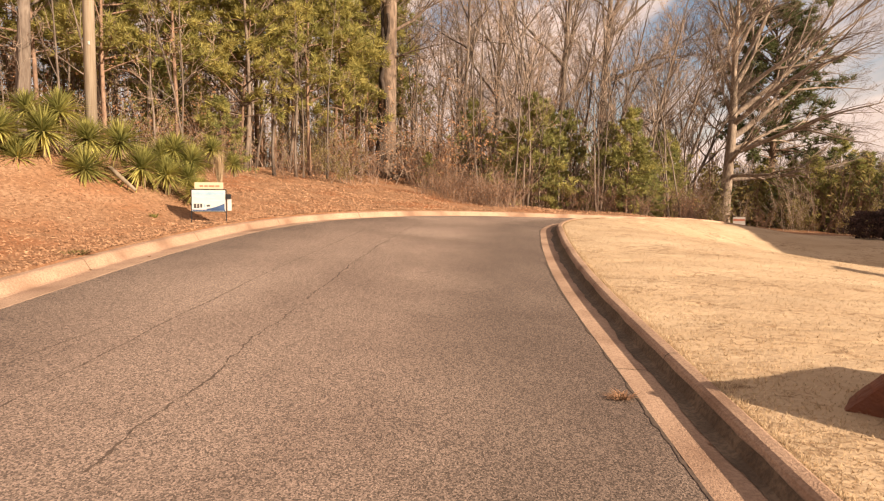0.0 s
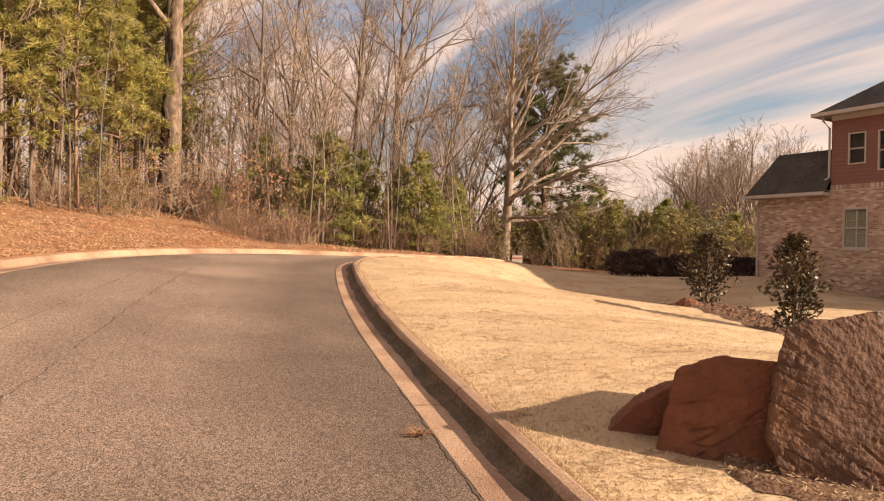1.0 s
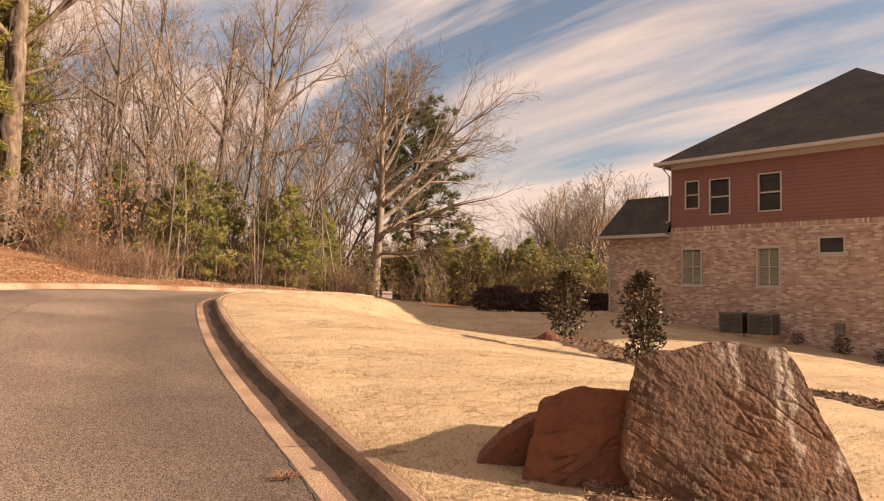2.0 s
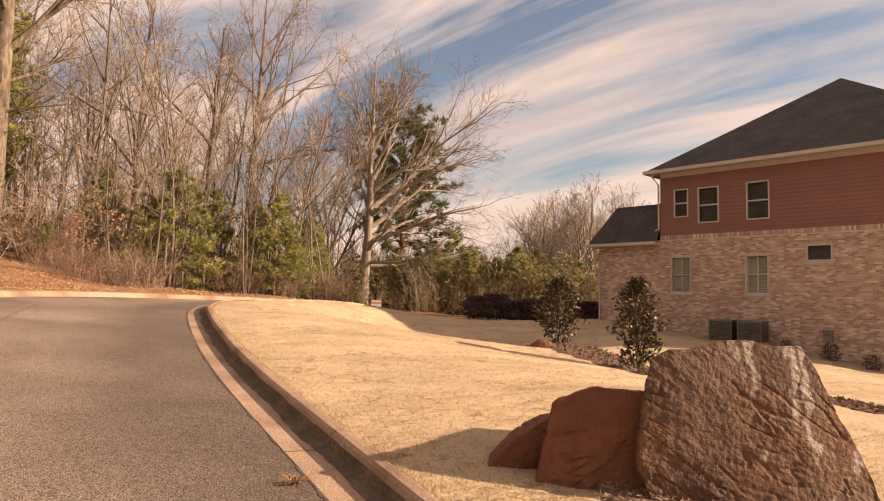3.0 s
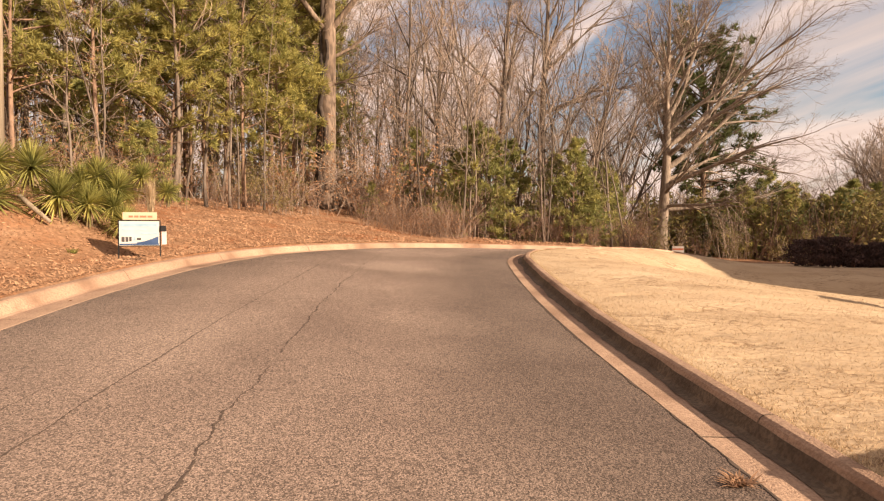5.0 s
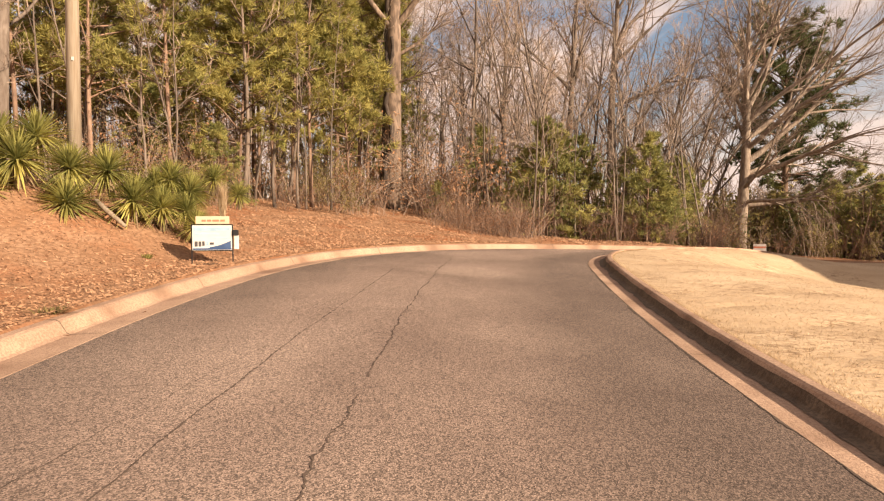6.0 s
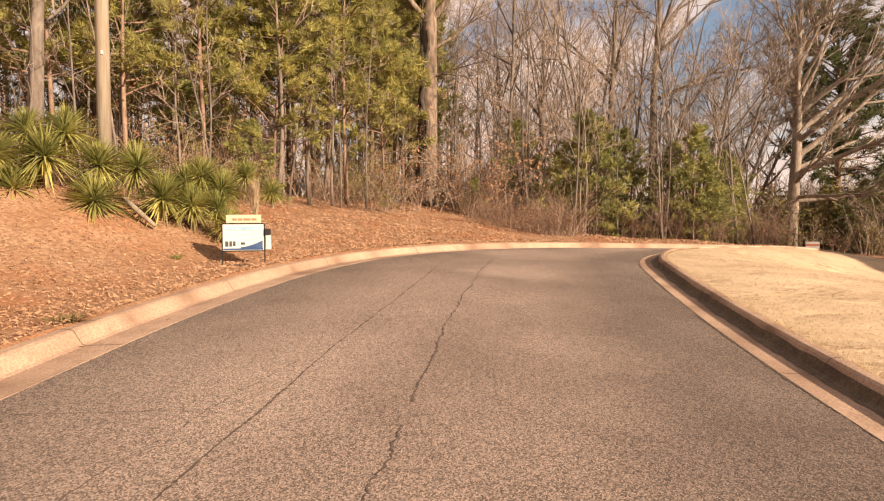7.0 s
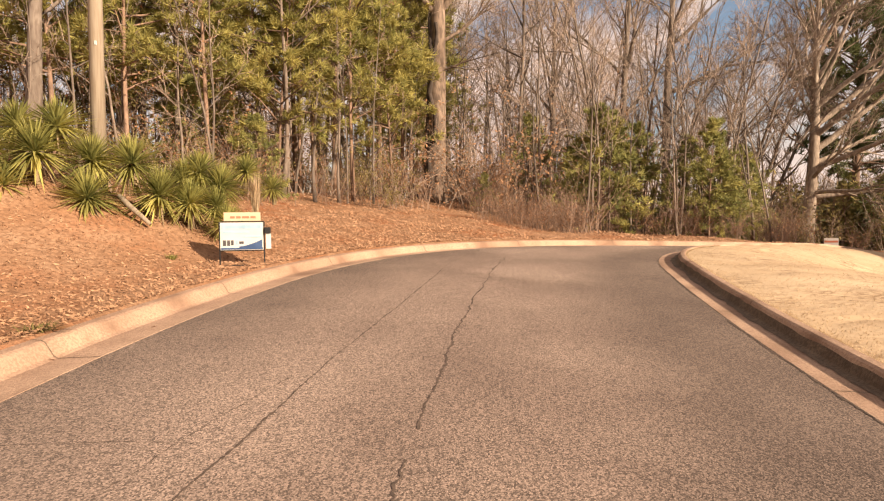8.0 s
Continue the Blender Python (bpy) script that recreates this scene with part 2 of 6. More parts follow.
M_TWIG_RED = mat("brush_twigs", (0.150, 0.094, 0.066), (0.235, 0.156, 0.113), 1.5, 0.95, random_tint=0.25)
M_PINE_BARK = mat("pine_bark", (0.180, 0.108, 0.072), (0.306, 0.198, 0.140), 5, 0.95, bump=0.9, bump_scale=12, stretch=(1, 1, 0.3),
                  fine=(0.081, 0.054, 0.041), fine_scale=10, fine_amount=0.6, random_tint=0.2)
M_NEEDLE = mat("pine_needles", (0.227, 0.222, 0.067), (0.453, 0.385, 0.128), 0.8, 0.7, random_tint=0.35, island=True)
M_NEEDLE_DARK = mat("dark_needles", (0.070, 0.096, 0.038), (0.165, 0.170, 0.072), 0.8, 0.7, random_tint=0.35, island=True)
M_EVERGREEN = mat("young_pine_needles", (0.180, 0.200, 0.074), (0.430, 0.380, 0.132), 0.9, 0.7, random_tint=0.35, island=True)
M_DRYLEAF = mat("clinging_leaves", (0.26, 0.130, 0.068), (0.40, 0.225, 0.125), 1.0, 0.9, random_tint=0.35, island=True)
M_UNDERLEAF = mat("brush_leaves", (0.138, 0.115, 0.040), (0.287, 0.218, 0.086), 1.0, 0.9, random_tint=0.4, island=True)
M_YUCCA = mat("yucca_blade", (0.130, 0.148, 0.044), (0.500, 0.445, 0.145), 1.4, 0.5, random_tint=0.35, island=True, spec=0.4)
M_YUCCA_DRY = mat("yucca_dead_skirt", (0.167, 0.118, 0.068), (0.248, 0.180, 0.105), 2, 0.9, random_tint=0.3, island=True)
M_POLE = mat("weathered_pole", (0.230, 0.183, 0.132), (0.315, 0.255, 0.191), 4, 0.9, bump=0.5, bump_scale=20, stretch=(1, 1, 0.06),
             fine=(0.187, 0.132, 0.085), fine_scale=30, fine_amount=0.5)
M_ROCK_RED = mat("red_boulder", (0.140, 0.049, 0.029), (0.222, 0.086, 0.045), 1.6, 0.85, bump=1.0, bump_scale=24,
                 fine=(0.118, 0.046, 0.029), fine_scale=11, fine_amount=0.5, stain=(0.102, 0.048, 0.031), stain_scale=2.4)
M_ROCK_STREAK = mat("streaked_boulder", (0.092, 0.048, 0.033), (0.160, 0.090, 0.060), 1.8, 0.85, bump=1.0, bump_scale=30,
                    fine=(0.058, 0.032, 0.023), fine_scale=30, fine_amount=0.6, stain=(0.180, 0.082, 0.043), stain_scale=1.1)


def streak(m, colour, runs):
    """Pale mineral runs down the face: (place along it, half width, foot, head), broken up by noise."""
    nt = m.node_tree
    N, L = nt.nodes.new, nt.links.new
    bsdf = nt.nodes["Principled BSDF"]
    old = bsdf.inputs["Base Color"].links[0].from_socket

    def calc(op, a, b=None, clamp=False):
        n = N("ShaderNodeMath")
        n.operation, n.use_clamp = op, clamp
        for i, v in enumerate((a, b)):
            if v is None:
                continue
            if isinstance(v, (int, float)):
                n.inputs[i].default_value = v
            else:
                L(v, n.inputs[i])
        return n.outputs[0]

    tc, sep, nz, rag, rp = N("ShaderNodeTexCoord"), N("ShaderNodeSeparateXYZ"), N("ShaderNodeTexNoise"), N("ShaderNodeTexNoise"), N("ShaderNodeMapRange")
    L(tc.outputs["Object"], sep.inputs[0]); L(tc.outputs["Object"], nz.inputs[0]); L(tc.outputs["Object"], rag.inputs[0])
    nz.inputs["Scale"].default_value, nz.inputs["Detail"].default_value = 5.0, 4
    rag.inputs["Scale"].default_value, rag.inputs["Detail"].default_value, rag.inputs["Roughness"].default_value = 9.0, 8, 0.7
    x = calc("ADD", sep.outputs[0], calc("MULTIPLY", calc("SUBTRACT", nz.outputs[0], 0.5), 0.28))
    total = None
    for at, half, foot, head in runs:
        band = calc("SUBTRACT", 1.0, calc("DIVIDE", calc("ABSOLUTE", calc("SUBTRACT", x, at)), half), True)
        tall = calc("MULTIPLY", calc("MULTIPLY", calc("SUBTRACT", sep.outputs[2], foot), 5.0, True), calc("MULTIPLY", calc("SUBTRACT", head, sep.outputs[2]), 8.0, True))
        k = calc("MULTIPLY", band, tall)
        total = k if total is None else calc("MAXIMUM", total, k)
    rp.inputs[1].default_value, rp.inputs[2].default_value, rp.inputs[4].default_value = 0.20, 0.55, 0.9
    face = calc("MULTIPLY", calc("SUBTRACT", -0.15, sep.outputs[1]), 3.0, True)      # only on the weathered front
    L(calc("MULTIPLY", calc("MULTIPLY", total, face), calc("MULTIPLY", rag.outputs[0], 1.7)), rp.inputs[0])
    mx = N("ShaderNodeMix"); mx.data_type = "RGBA"
    L(rp.outputs[0], mx.inputs[0]); L(old, mx.inputs[6])
    mx.inputs[7].default_value = (*colour, 1)
    L(mx.outputs[2], bsdf.inputs["Base Color"])


streak(M_ROCK_STREAK, (0.30, 0.235, 0.195), ((0.04, 0.06, 0.72, 1.2), (0.14, 0.05, 0.62, 1.2), (0.40, 0.07, 0.42, 1.2), (0.50, 0.05, 0.15, 1.2), (0.14, 0.06, 0.18, 0.40), (0.80, 0.07, 0.05, 0.42), (-0.38, 0.05, 0.35, 0.55), (0.62, 0.05, -0.2, 0.12)))
M_BRICK = brick_mat()
M_MORTAR = mat("mortar", (0.47, 0.39, 0.335), (0.56, 0.47, 0.41), 3, 0.95, bump=0.4, bump_scale=60)


def brick_piece_mat(name, island):
    """Blended brick: each piece takes one of the mix's shades."""
    m = mat(name, (0.88, 0.88, 0.88), (1.0, 1.0, 1.0), 14, 0.9, bump=0.4, bump_scale=70, fine=(0.72, 0.70, 0.68), fine_scale=40, fine_amount=0.5)
    nt = m.node_tree
    N, L = nt.nodes.new, nt.links.new
    bsdf = nt.nodes["Principled BSDF"]
    old = bsdf.inputs["Base Color"].links[0].from_socket
    rnd = N("ShaderNodeNewGeometry").outputs["Random Per Island"] if island else N("ShaderNodeObjectInfo").outputs["Random"]
    rp = N("ShaderNodeValToRGB")
    rp.color_ramp.interpolation = "CONSTANT"
    e = rp.color_ramp.elements
    e[0].position, e[0].color = 0.0, (0.33, 0.21, 0.17, 1)
    e[1].position, e[1].color = 0.16, (0.41, 0.28, 0.23, 1)
    for at, c in ((0.38, (0.47, 0.34, 0.28)), (0.60, (0.53, 0.395, 0.325)), (0.80, (0.64, 0.51, 0.43)), (0.92, (0.37, 0.25, 0.21))):
        e.new(at).color = (*c, 1)
    L(rnd, rp.inputs[0])
    mx = N("ShaderNodeMix"); mx.data_type = "RGBA"; mx.blend_type = "MULTIPLY"; mx.inputs[0].default_value = 1.0
    L(rp.outputs[0], mx.inputs[6]); L(old, mx.inputs[7])
    L(mx.outputs[2], bsdf.inputs["Base Color"])
    return m


M_BRICK_PIECE = brick_piece_mat("brick_piece", False)
M_BRICK_FIELD = brick_piece_mat("brick_field", True)
M_SIDING = mat("red_siding_paint", (0.190, 0.087, 0.074), (0.222, 0.103, 0.088), 0.7, 0.6, fine=(0.149, 0.064, 0.054), fine_scale=9, fine_amount=0.3)
M_SHINGLE = mat("roof_shingle", (0.050, 0.044, 0.042), (0.084, 0.074, 0.067), 1.2, 0.95, bump=0.4, bump_scale=18,
                fine=(0.034, 0.030, 0.028), fine_scale=9, fine_amount=0.5)
M_TRIM = mat("cream_trim_paint", (0.384, 0.338, 0.312), (0.445, 0.397, 0.371), 1.5, 0.6, fine=(0.338, 0.296, 0.271), fine_scale=12, fine_amount=0.3)
M_BLIND = mat("blind_slat_paint", (0.510, 0.480, 0.375), (0.630, 0.585, 0.465), 2, 0.7)
M_DARK = mat("dark_screen", (0.02, 0.017, 0.015), (0.035, 0.03, 0.026), 3, 0.5, spec=0.5)
M_METAL = mat("grey_painted_metal", (0.108, 0.099, 0.094), (0.180, 0.166, 0.153), 3, 0.5, metal=0.3)
M_MULCH = mat("bark_mulch", (0.093, 0.047, 0.029), (0.170, 0.093, 0.060), 9, 1.0, bump=1.0, bump_scale=30,
              fine=(0.230, 0.145, 0.093), fine_scale=26, fine_amount=0.5)
M_GLOSSLEAF = mat("magnolia_leaf", (0.033, 0.032, 0.015), (0.116, 0.070, 0.034), 1.5, 0.5, random_tint=0.4, island=True, spec=0.35)
M_HEDGE = mat("dark_hedge_leaf", (0.050, 0.029, 0.025), (0.117, 0.068, 0.058), 1.5, 0.7, random_tint=0.4, island=True)
M_WHITE = mat("sign_white", (0.475, 0.462, 0.430), (0.545, 0.530, 0.495), 3, 0.5)
M_TAN = mat("sign_rider_tan", (0.470, 0.345, 0.235), (0.530, 0.400, 0.285), 3, 0.5)
M_NAVY = mat("sign_blue_ink", (0.03, 0.06, 0.13), (0.05, 0.09, 0.18), 5, 0.5)
M_TEAL = mat("sign_pale_blue_ink", (0.22, 0.34, 0.42), (0.30, 0.42, 0.50), 5, 0.5)
M_INK = mat("sign_dark_ink", (0.05, 0.045, 0.045), (0.09, 0.08, 0.08), 5, 0.5)
M_RUST = mat("sign_red_ink", (0.40, 0.13, 0.08), (0.46, 0.17, 0.10), 5, 0.5)
M_FRAME = mat("black_sign_frame", (0.02, 0.02, 0.022), (0.04, 0.038, 0.038), 5, 0.45, metal=0.5)
M_GLASS = bpy.data.materials.new("window_glass")
M_GLASS.use_nodes = True
g = M_GLASS.node_tree.nodes["Principled BSDF"]
g.inputs["Base Color"].default_value = (0.8, 0.82, 0.8, 1)
g.inputs["Roughness"].default_value, g.inputs["Transmission Weight"].default_value, g.inputs["IOR"].default_value = 0.02, 1.0, 1.18


def thin(m, amount):
    """Lets some light through a leaf."""
    nt = m.node_tree
    N, L = nt.nodes.new, nt.links.new
    bsdf = nt.nodes["Principled BSDF"]
    out = nt.nodes["Material Output"]
    tr, mx = N("ShaderNodeBsdfTranslucent"), N("ShaderNodeMixShader")
    L(bsdf.inputs["Base Color"].links[0].from_socket, tr.inputs["Color"])
    mx.inputs[0].default_value = amount
    L(bsdf.outputs[0], mx.inputs[1]); L(tr.outputs[0], mx.inputs[2]); L(mx.outputs[0], out.inputs["Surface"])


for leaf_m in (M_NEEDLE, M_NEEDLE_DARK, M_EVERGREEN, M_DRYLEAF, M_UNDERLEAF, M_YUCCA, M_BLADE):
    thin(leaf_m, 0.42)


# ---------------------------------------------------------------- mesh helpers
class Shape:
    """Gathers vertices and faces."""

    def __init__(self):
        self.v, self.f = [], []

    def add(self, verts, faces):
        o = len(self.v)
        self.v.extend(verts)
        self.f.extend([tuple(i + o for i in f) for f in faces])

    def box(self, x0, y0, z0, x1, y1, z1):
        self.add([(x0, y0, z0), (x1, y0, z0), (x1, y1, z0), (x0, y1, z0), (x0, y0, z1), (x1, y0, z1), (x1, y1, z1), (x0, y1, z1)],
                 [(0, 3, 2, 1), (4, 5, 6, 7), (0, 1, 5, 4), (1, 2, 6, 5), (2, 3, 7, 6), (3, 0, 4, 7)])

    def tube(self, pts, rads, n=5, cap=True):
        o = len(self.v)
        last = len(pts) - 1
        for i, p in enumerate(pts):
            t = (pts[min(i + 1, last)] - pts[max(i - 1, 0)]).normalized()
            a = t.orthogonal().normalized() if abs(t.z) < 0.9 else t.cross(Vector((0, 1, 0))).normalized()
            b = t.cross(a)
            for k in range(n):
                q = 2 * math.pi * k / n
                self.v.append(tuple(p + (a * math.cos(q) + b * math.sin(q)) * rads[i]))
        for i in range(last):
            for k in range(n):
                k2 = (k + 1) % n
                self.f.append((o + i * n + k, o + i * n + k2, o + (i + 1) * n + k2, o + (i + 1) * n + k))
        if cap:
            self.f.append(tuple(o + last * n + k for k in range(n)))
            self.f.append(tuple(o + n - 1 - k for k in range(n)))

    def mesh(self, name, material, smooth=False):
        me = bpy.data.meshes.new(name)
        me.from_pydata(self.v, [], self.f)
        me.materials.append(material)
        if smooth:
            me.polygons.foreach_set("use_smooth", [True] * len(me.polygons))
        me.update()
        return me


def part(name, shape, material, parent=None, label="", smooth=False):
    ob = new(name, shape.mesh(name, material, smooth))
    ob.parent = parent
    if label:
        tagged(ob, label)
    return ob


def thing(name, label, category, group="", m=None):
    ob = new(name)
    ob.empty_display_size = 0.1
    if m is not None:
        ob.matrix_basis = m
    return tagged(ob, label, category, group)


def setting(name, shape, material, label, category, smooth=False):
    return tagged(part(name, shape, material, None, "", smooth), label, category, "", "structure")


def stuff(name, shape, material, label, category, smooth=False):
    return tagged(part(name, shape, material, None, "", smooth), label, category, "", "stuff")


# ---------------------------------------------------------------- lie of the land
SX, SY = -0.0457, 0.0764      # the road's cross fall and climb


def smooth01(v):
    v = np.clip(v, 0, 1)
    return v * v * (3 - 2 * v)


def soft_low(y, top=20.5, k=2.2):
    return -k * np.logaddexp(-np.asarray(y, float) / k, -top / k)


def base_z(x, y):
    x = np.asarray(x, float)
    return SX * x + SY * soft_low(y) - 0.50 * smooth01((x - 8) / 9)


def edge_line(x, y, heading, runs, step):
    """A kerb line as runs of (length, end heading), each with the given number of steps: points, outward-left normals."""
    pts, heads = [(x, y)], [heading]
    for (length, end), n in zip(runs, step):
        start = heads[-1]
        for i in range(1, n + 1):
            h = start + (end - start) * (i - 0.5) / n
            x += math.sin(radians(h)) * length / n
            y += math.cos(radians(h)) * length / n
            pts.append((x, y))
            heads.append(start + (end - start) * i / n)
    p = np.array(pts)
    h = np.radians(heads)
    return p, np.stack([-np.cos(h), np.sin(h)], 1)


STEPS = (60, 14, 12, 12, 14, 40)
LEFT, LEFT_OUT = edge_line(-4.66, -38, 0, ((46, 1), (4.4, 9), (3.2, 24), (3.2, 42), (4, 62), (60, 80)), STEPS)
RIGHT, RIGHT_OUT = edge_line(0.90, -38, 0.3, ((44.5, 1.0), (5, 5.5), (4.1, 8), (2, 20), (3.2, 44), (56, 80)), STEPS)
RIGHT_OUT = -RIGHT_OUT
CURB_W = 0.62
LEFT_BACK = LEFT + LEFT_OUT * CURB_W
CURB_R = 0.52
RIGHT_BACK = RIGHT + RIGHT_OUT * CURB_R


def bank_rise(x, y, d):
    """Steep under the yuccas, a long gentle rise towards the big oak."""
    x, y, d = np.asarray(x, float), np.asarray(y, float), np.asarray(d, float)
    along = 1.0 - 0.82 * smooth01((x + 2.5) / 7.0)
    far = smooth01((y - 14.5) / 5)
    return (1.75 * smooth01((d - 1.1) / 7.5) * (1 - far) + 1.55 * smooth01((d - 0.6) / 17) * far) * along


def bank_z(x, y, d):
    x, y = np.asarray(x, float), np.asarray(y, float)
    lump = 0.07 * np.sin(x * 1.1 + y * 0.7) * np.sin(y * 0.9 - x * 0.5) * np.clip(d / 3, 0, 1)
    d = np.asarray(d, float)
    shelf = 0.10 * smooth01(d / 0.5) * (1 - smooth01((d - 1.3) / 2))
    knoll = 0.55 * bump_at(x, y, -8.7, 14.4, 2.0, 1.5) + 0.24 * bump_at(x, y, -6.5, 14.7, 0.9, 0.8)      # raised ground under the yuccas
    return base_z(x, y) + 0.13 - shelf + bank_rise(x, y, d) + lump + knoll


def left_dist(x, y):
    """Distance outside the left kerb's back."""
    k = np.argmin((LEFT_BACK[:, 0] - x) ** 2 + (LEFT_BACK[:, 1] - y) ** 2)
    v = np.array([x, y]) - LEFT_BACK[k]
    return max(float(v @ LEFT_OUT[k]), 0.0) if abs(v @ LEFT_OUT[k]) > 0 else float(np.hypot(*v))


def wood_z(x, y):
    return float(bank_z(x, y, left_dist(x, y)))


def bump_at(x, y, cx, cy, rx, ry):
    return np.exp(-((x - cx) / rx) ** 2 - ((y - cy) / ry) ** 2)


def lawn_z(x, y):
    x, y = np.asarray(x, float), np.asarray(y, float)
    d = np.sqrt(np.min((x[..., None] - RIGHT_BACK[:, 0]) ** 2 + (y[..., None] - RIGHT_BACK[:, 1]) ** 2, axis=-1))
    mound = 0.16 * bump_at(x, y, 5, 16, 4.0, 5.0)
    dip = 0.80 * bump_at(x, y, 12.5, 18.5, 3.8, 3.2) + 0.30 * bump_at(x, y, 11, 11, 4, 4) + 0.35 * bump_at(x, y, 26, 11, 5, 5) - 0.35 * bump_at(x, y, 22, 23.5, 3, 3)
    dip = dip + 0.48 * bump_at(x, y, 9.0, 19.3, 4.8, 6.5) - 0.2 * bump_at(x, y, 13, 13.5, 3, 3.5)
    lump = 0.016 * np.sin(x * 1.3 + 0.6 * y) * np.sin(y * 2.3) + 0.010 * np.sin(y * 5.1 + 1.5 * np.sin(x * 0.7))
    n1 = np.sin(2.6 * y + 1.3 * np.sin(0.8 * x + 0.3) + 0.9 * np.sin(1.9 * x + 1.1 * y) + 0.35 * x)      # furrows between the sods
    n2 = np.sin(5.7 * y + 1.6 * np.sin(1.3 * x + 2.1) + 0.8 * np.sin(3.1 * x - 1.7 * y) - 0.5 * x)
    g1 = smooth01(1.6 * np.sin(1.1 * x + 2.0 + 0.5 * y) * np.sin(0.9 * y + 1.2 * np.sin(x * 0.6)) + 0.35)
    g2 = smooth01(1.8 * np.sin(1.9 * x + 0.4) * np.sin(1.5 * y + 1.4 * np.sin(x * 1.1)) - 0.1)
    furrow = 0.034 * np.exp(-(n1 / 0.16) ** 2) * g1 + 0.026 * np.exp(-(n2 / 0.28) ** 2) * g2
    clump = 0.007 * np.sin(9.1 * x + 2 * np.sin(4.3 * y)) * np.sin(10.3 * y + 2 * np.sin(3.7 * x))
    return base_z(x, y) + 0.135 + smooth01(d / 2.5) * (mound - dip) + (lump - furrow + clump) * smooth01(d / 0.8)


def ribbon(rows_a, zs):
    """Grid faces from rows of (x, y) arrays and z arrays."""
    s = Shape()
    n = len(rows_a[0])
    for row, z in zip(rows_a, zs):
        s.v.extend([(float(p[0]), float(p[1]), float(q)) for p, q in zip(row, z)])
    for i in range(len(rows_a) - 1):
        for k in range(n - 1):
            s.f.append((i * n + k, i * n + k + 1, (i + 1) * n + k + 1, (i + 1) * n + k))
    return s


# ---------------------------------------------------------------- ground, road, kerbs
def build_land():
    offs = np.array([-0.25, 0, 0.3, 0.7, 1.2, 1.8, 2.5, 3.3, 4.2, 5.5, 7, 9, 12, 16, 22, 30, 42, 60, 100, 200, 500])
    rows = [LEFT_BACK + LEFT_OUT * o for o in offs]
    zs = [bank_z(r[:, 0], r[:, 1], max(o, 0)) - (0.25 if o < 0 else 0) for r, o in zip(rows, offs)]
    setting("ground", ribbon(rows, zs), M_LITTER, "red clay bank and woodland floor under brown fallen leaves", "ground", True)
    # the road between the two gutters, slightly crowned
    rows, zs = [], []
    for k in np.linspace(0, 1, 9):
        r = LEFT * (1 - k) + RIGHT * k
        rows.append(r)
        zs.append(base_z(r[:, 0], r[:, 1]) + 0.02 * (1 - (2 * k - 1) ** 2))
    road = setting("road", ribbon(rows[::-1], zs[::-1]), M_ASPHALT, "worn grey-brown asphalt road with exposed aggregate", "road", True)
    n = len(LEFT)
    across = road.data.attributes.new("across", "FLOAT", "POINT")
    across.data.foreach_set("value", np.repeat(np.linspace(1, -1, 9), n).astype(np.float32))
    # kerb and gutter
    prof = ((-0.02, -0.12), (0.0, 0.004), (0.36, -0.010), (0.395, 0.006), (0.445, 0.085), (0.468, 0.118), (0.50, 0.135), (0.59, 0.140), (0.615, 0.13), (CURB_W, 0.10), (CURB_W, -0.25))
    for name, line, out in (("curb_left", LEFT, LEFT_OUT), ("curb_right", RIGHT, RIGHT_OUT)):
        if name == "curb_right":
            prof = ((-0.02, -0.12), (0.0, 0.004), (0.31, -0.010), (0.34, 0.006), (0.375, 0.085), (0.393, 0.118), (0.42, 0.135), (0.49, 0.140), (0.51, 0.13), (CURB_R, 0.10), (CURB_R, -0.25))
        rows = [line + out * o for o, _ in prof]
        zs = [base_z(line[:, 0], line[:, 1]) + h for (_, h) in prof]
        s = ribbon(rows, zs)
        if name == "curb_right":
            s.f = [f[::-1] for f in s.f]
        kerb = setting(name, s, M_CONCRETE, "weathered concrete kerb and gutter along the road", "kerb")
        at = np.concatenate([[0], np.cumsum(np.hypot(*np.diff(line, axis=0).T))])
        for far in np.arange(37.2, 62, 3.05):          # tooled joints, silted dark
            i = int(np.searchsorted(at, far)) - 1
            way = (line[i + 1] - line[i]) / (at[i + 1] - at[i])
            q = line[i] + way * (far - at[i])
            groove = Shape()
            for k in (-0.007, 0.007):
                for o, hgt in prof[1:-1]:
                    p = q + way * k + out[i] * o
                    groove.v.append((float(p[0]), float(p[1]), float(base_z(q[0], q[1])) + hgt + 0.003))
            m = len(prof) - 2
            groove.f = [(j, j + 1, m + j + 1, m + j) for j in range(m - 1)]
            part("kerb_joint", groove, M_SILT_SHADE, kerb)
    # lawn
    ys = np.concatenate([np.arange(-38, 0, 1.5), np.arange(0, 13, 0.055), np.arange(13, 24, 0.16), np.arange(24, 34, 1.0)])
    edge = np.interp(ys, RIGHT_BACK[:, 1], RIGHT_BACK[:, 0]) - 0.01
    fr = np.concatenate([[0], np.cumsum(np.linspace(0.09, 0.50, 101))])
    fr = np.concatenate([fr, fr[-1] + np.array([3, 8, 20, 50, 150, 400])])
    rows = [np.stack([edge + f, ys], 1) for f in fr]
    zs = [lawn_z(r[:, 0], r[:, 1]) for r in rows]
    s = ribbon(rows, zs)
    s.f = [f[::-1] for f in s.f]
    setting("lawn", s, M_LAWN, "straw-coloured dormant lawn sloping away from the kerb", "lawn", True)


build_land()


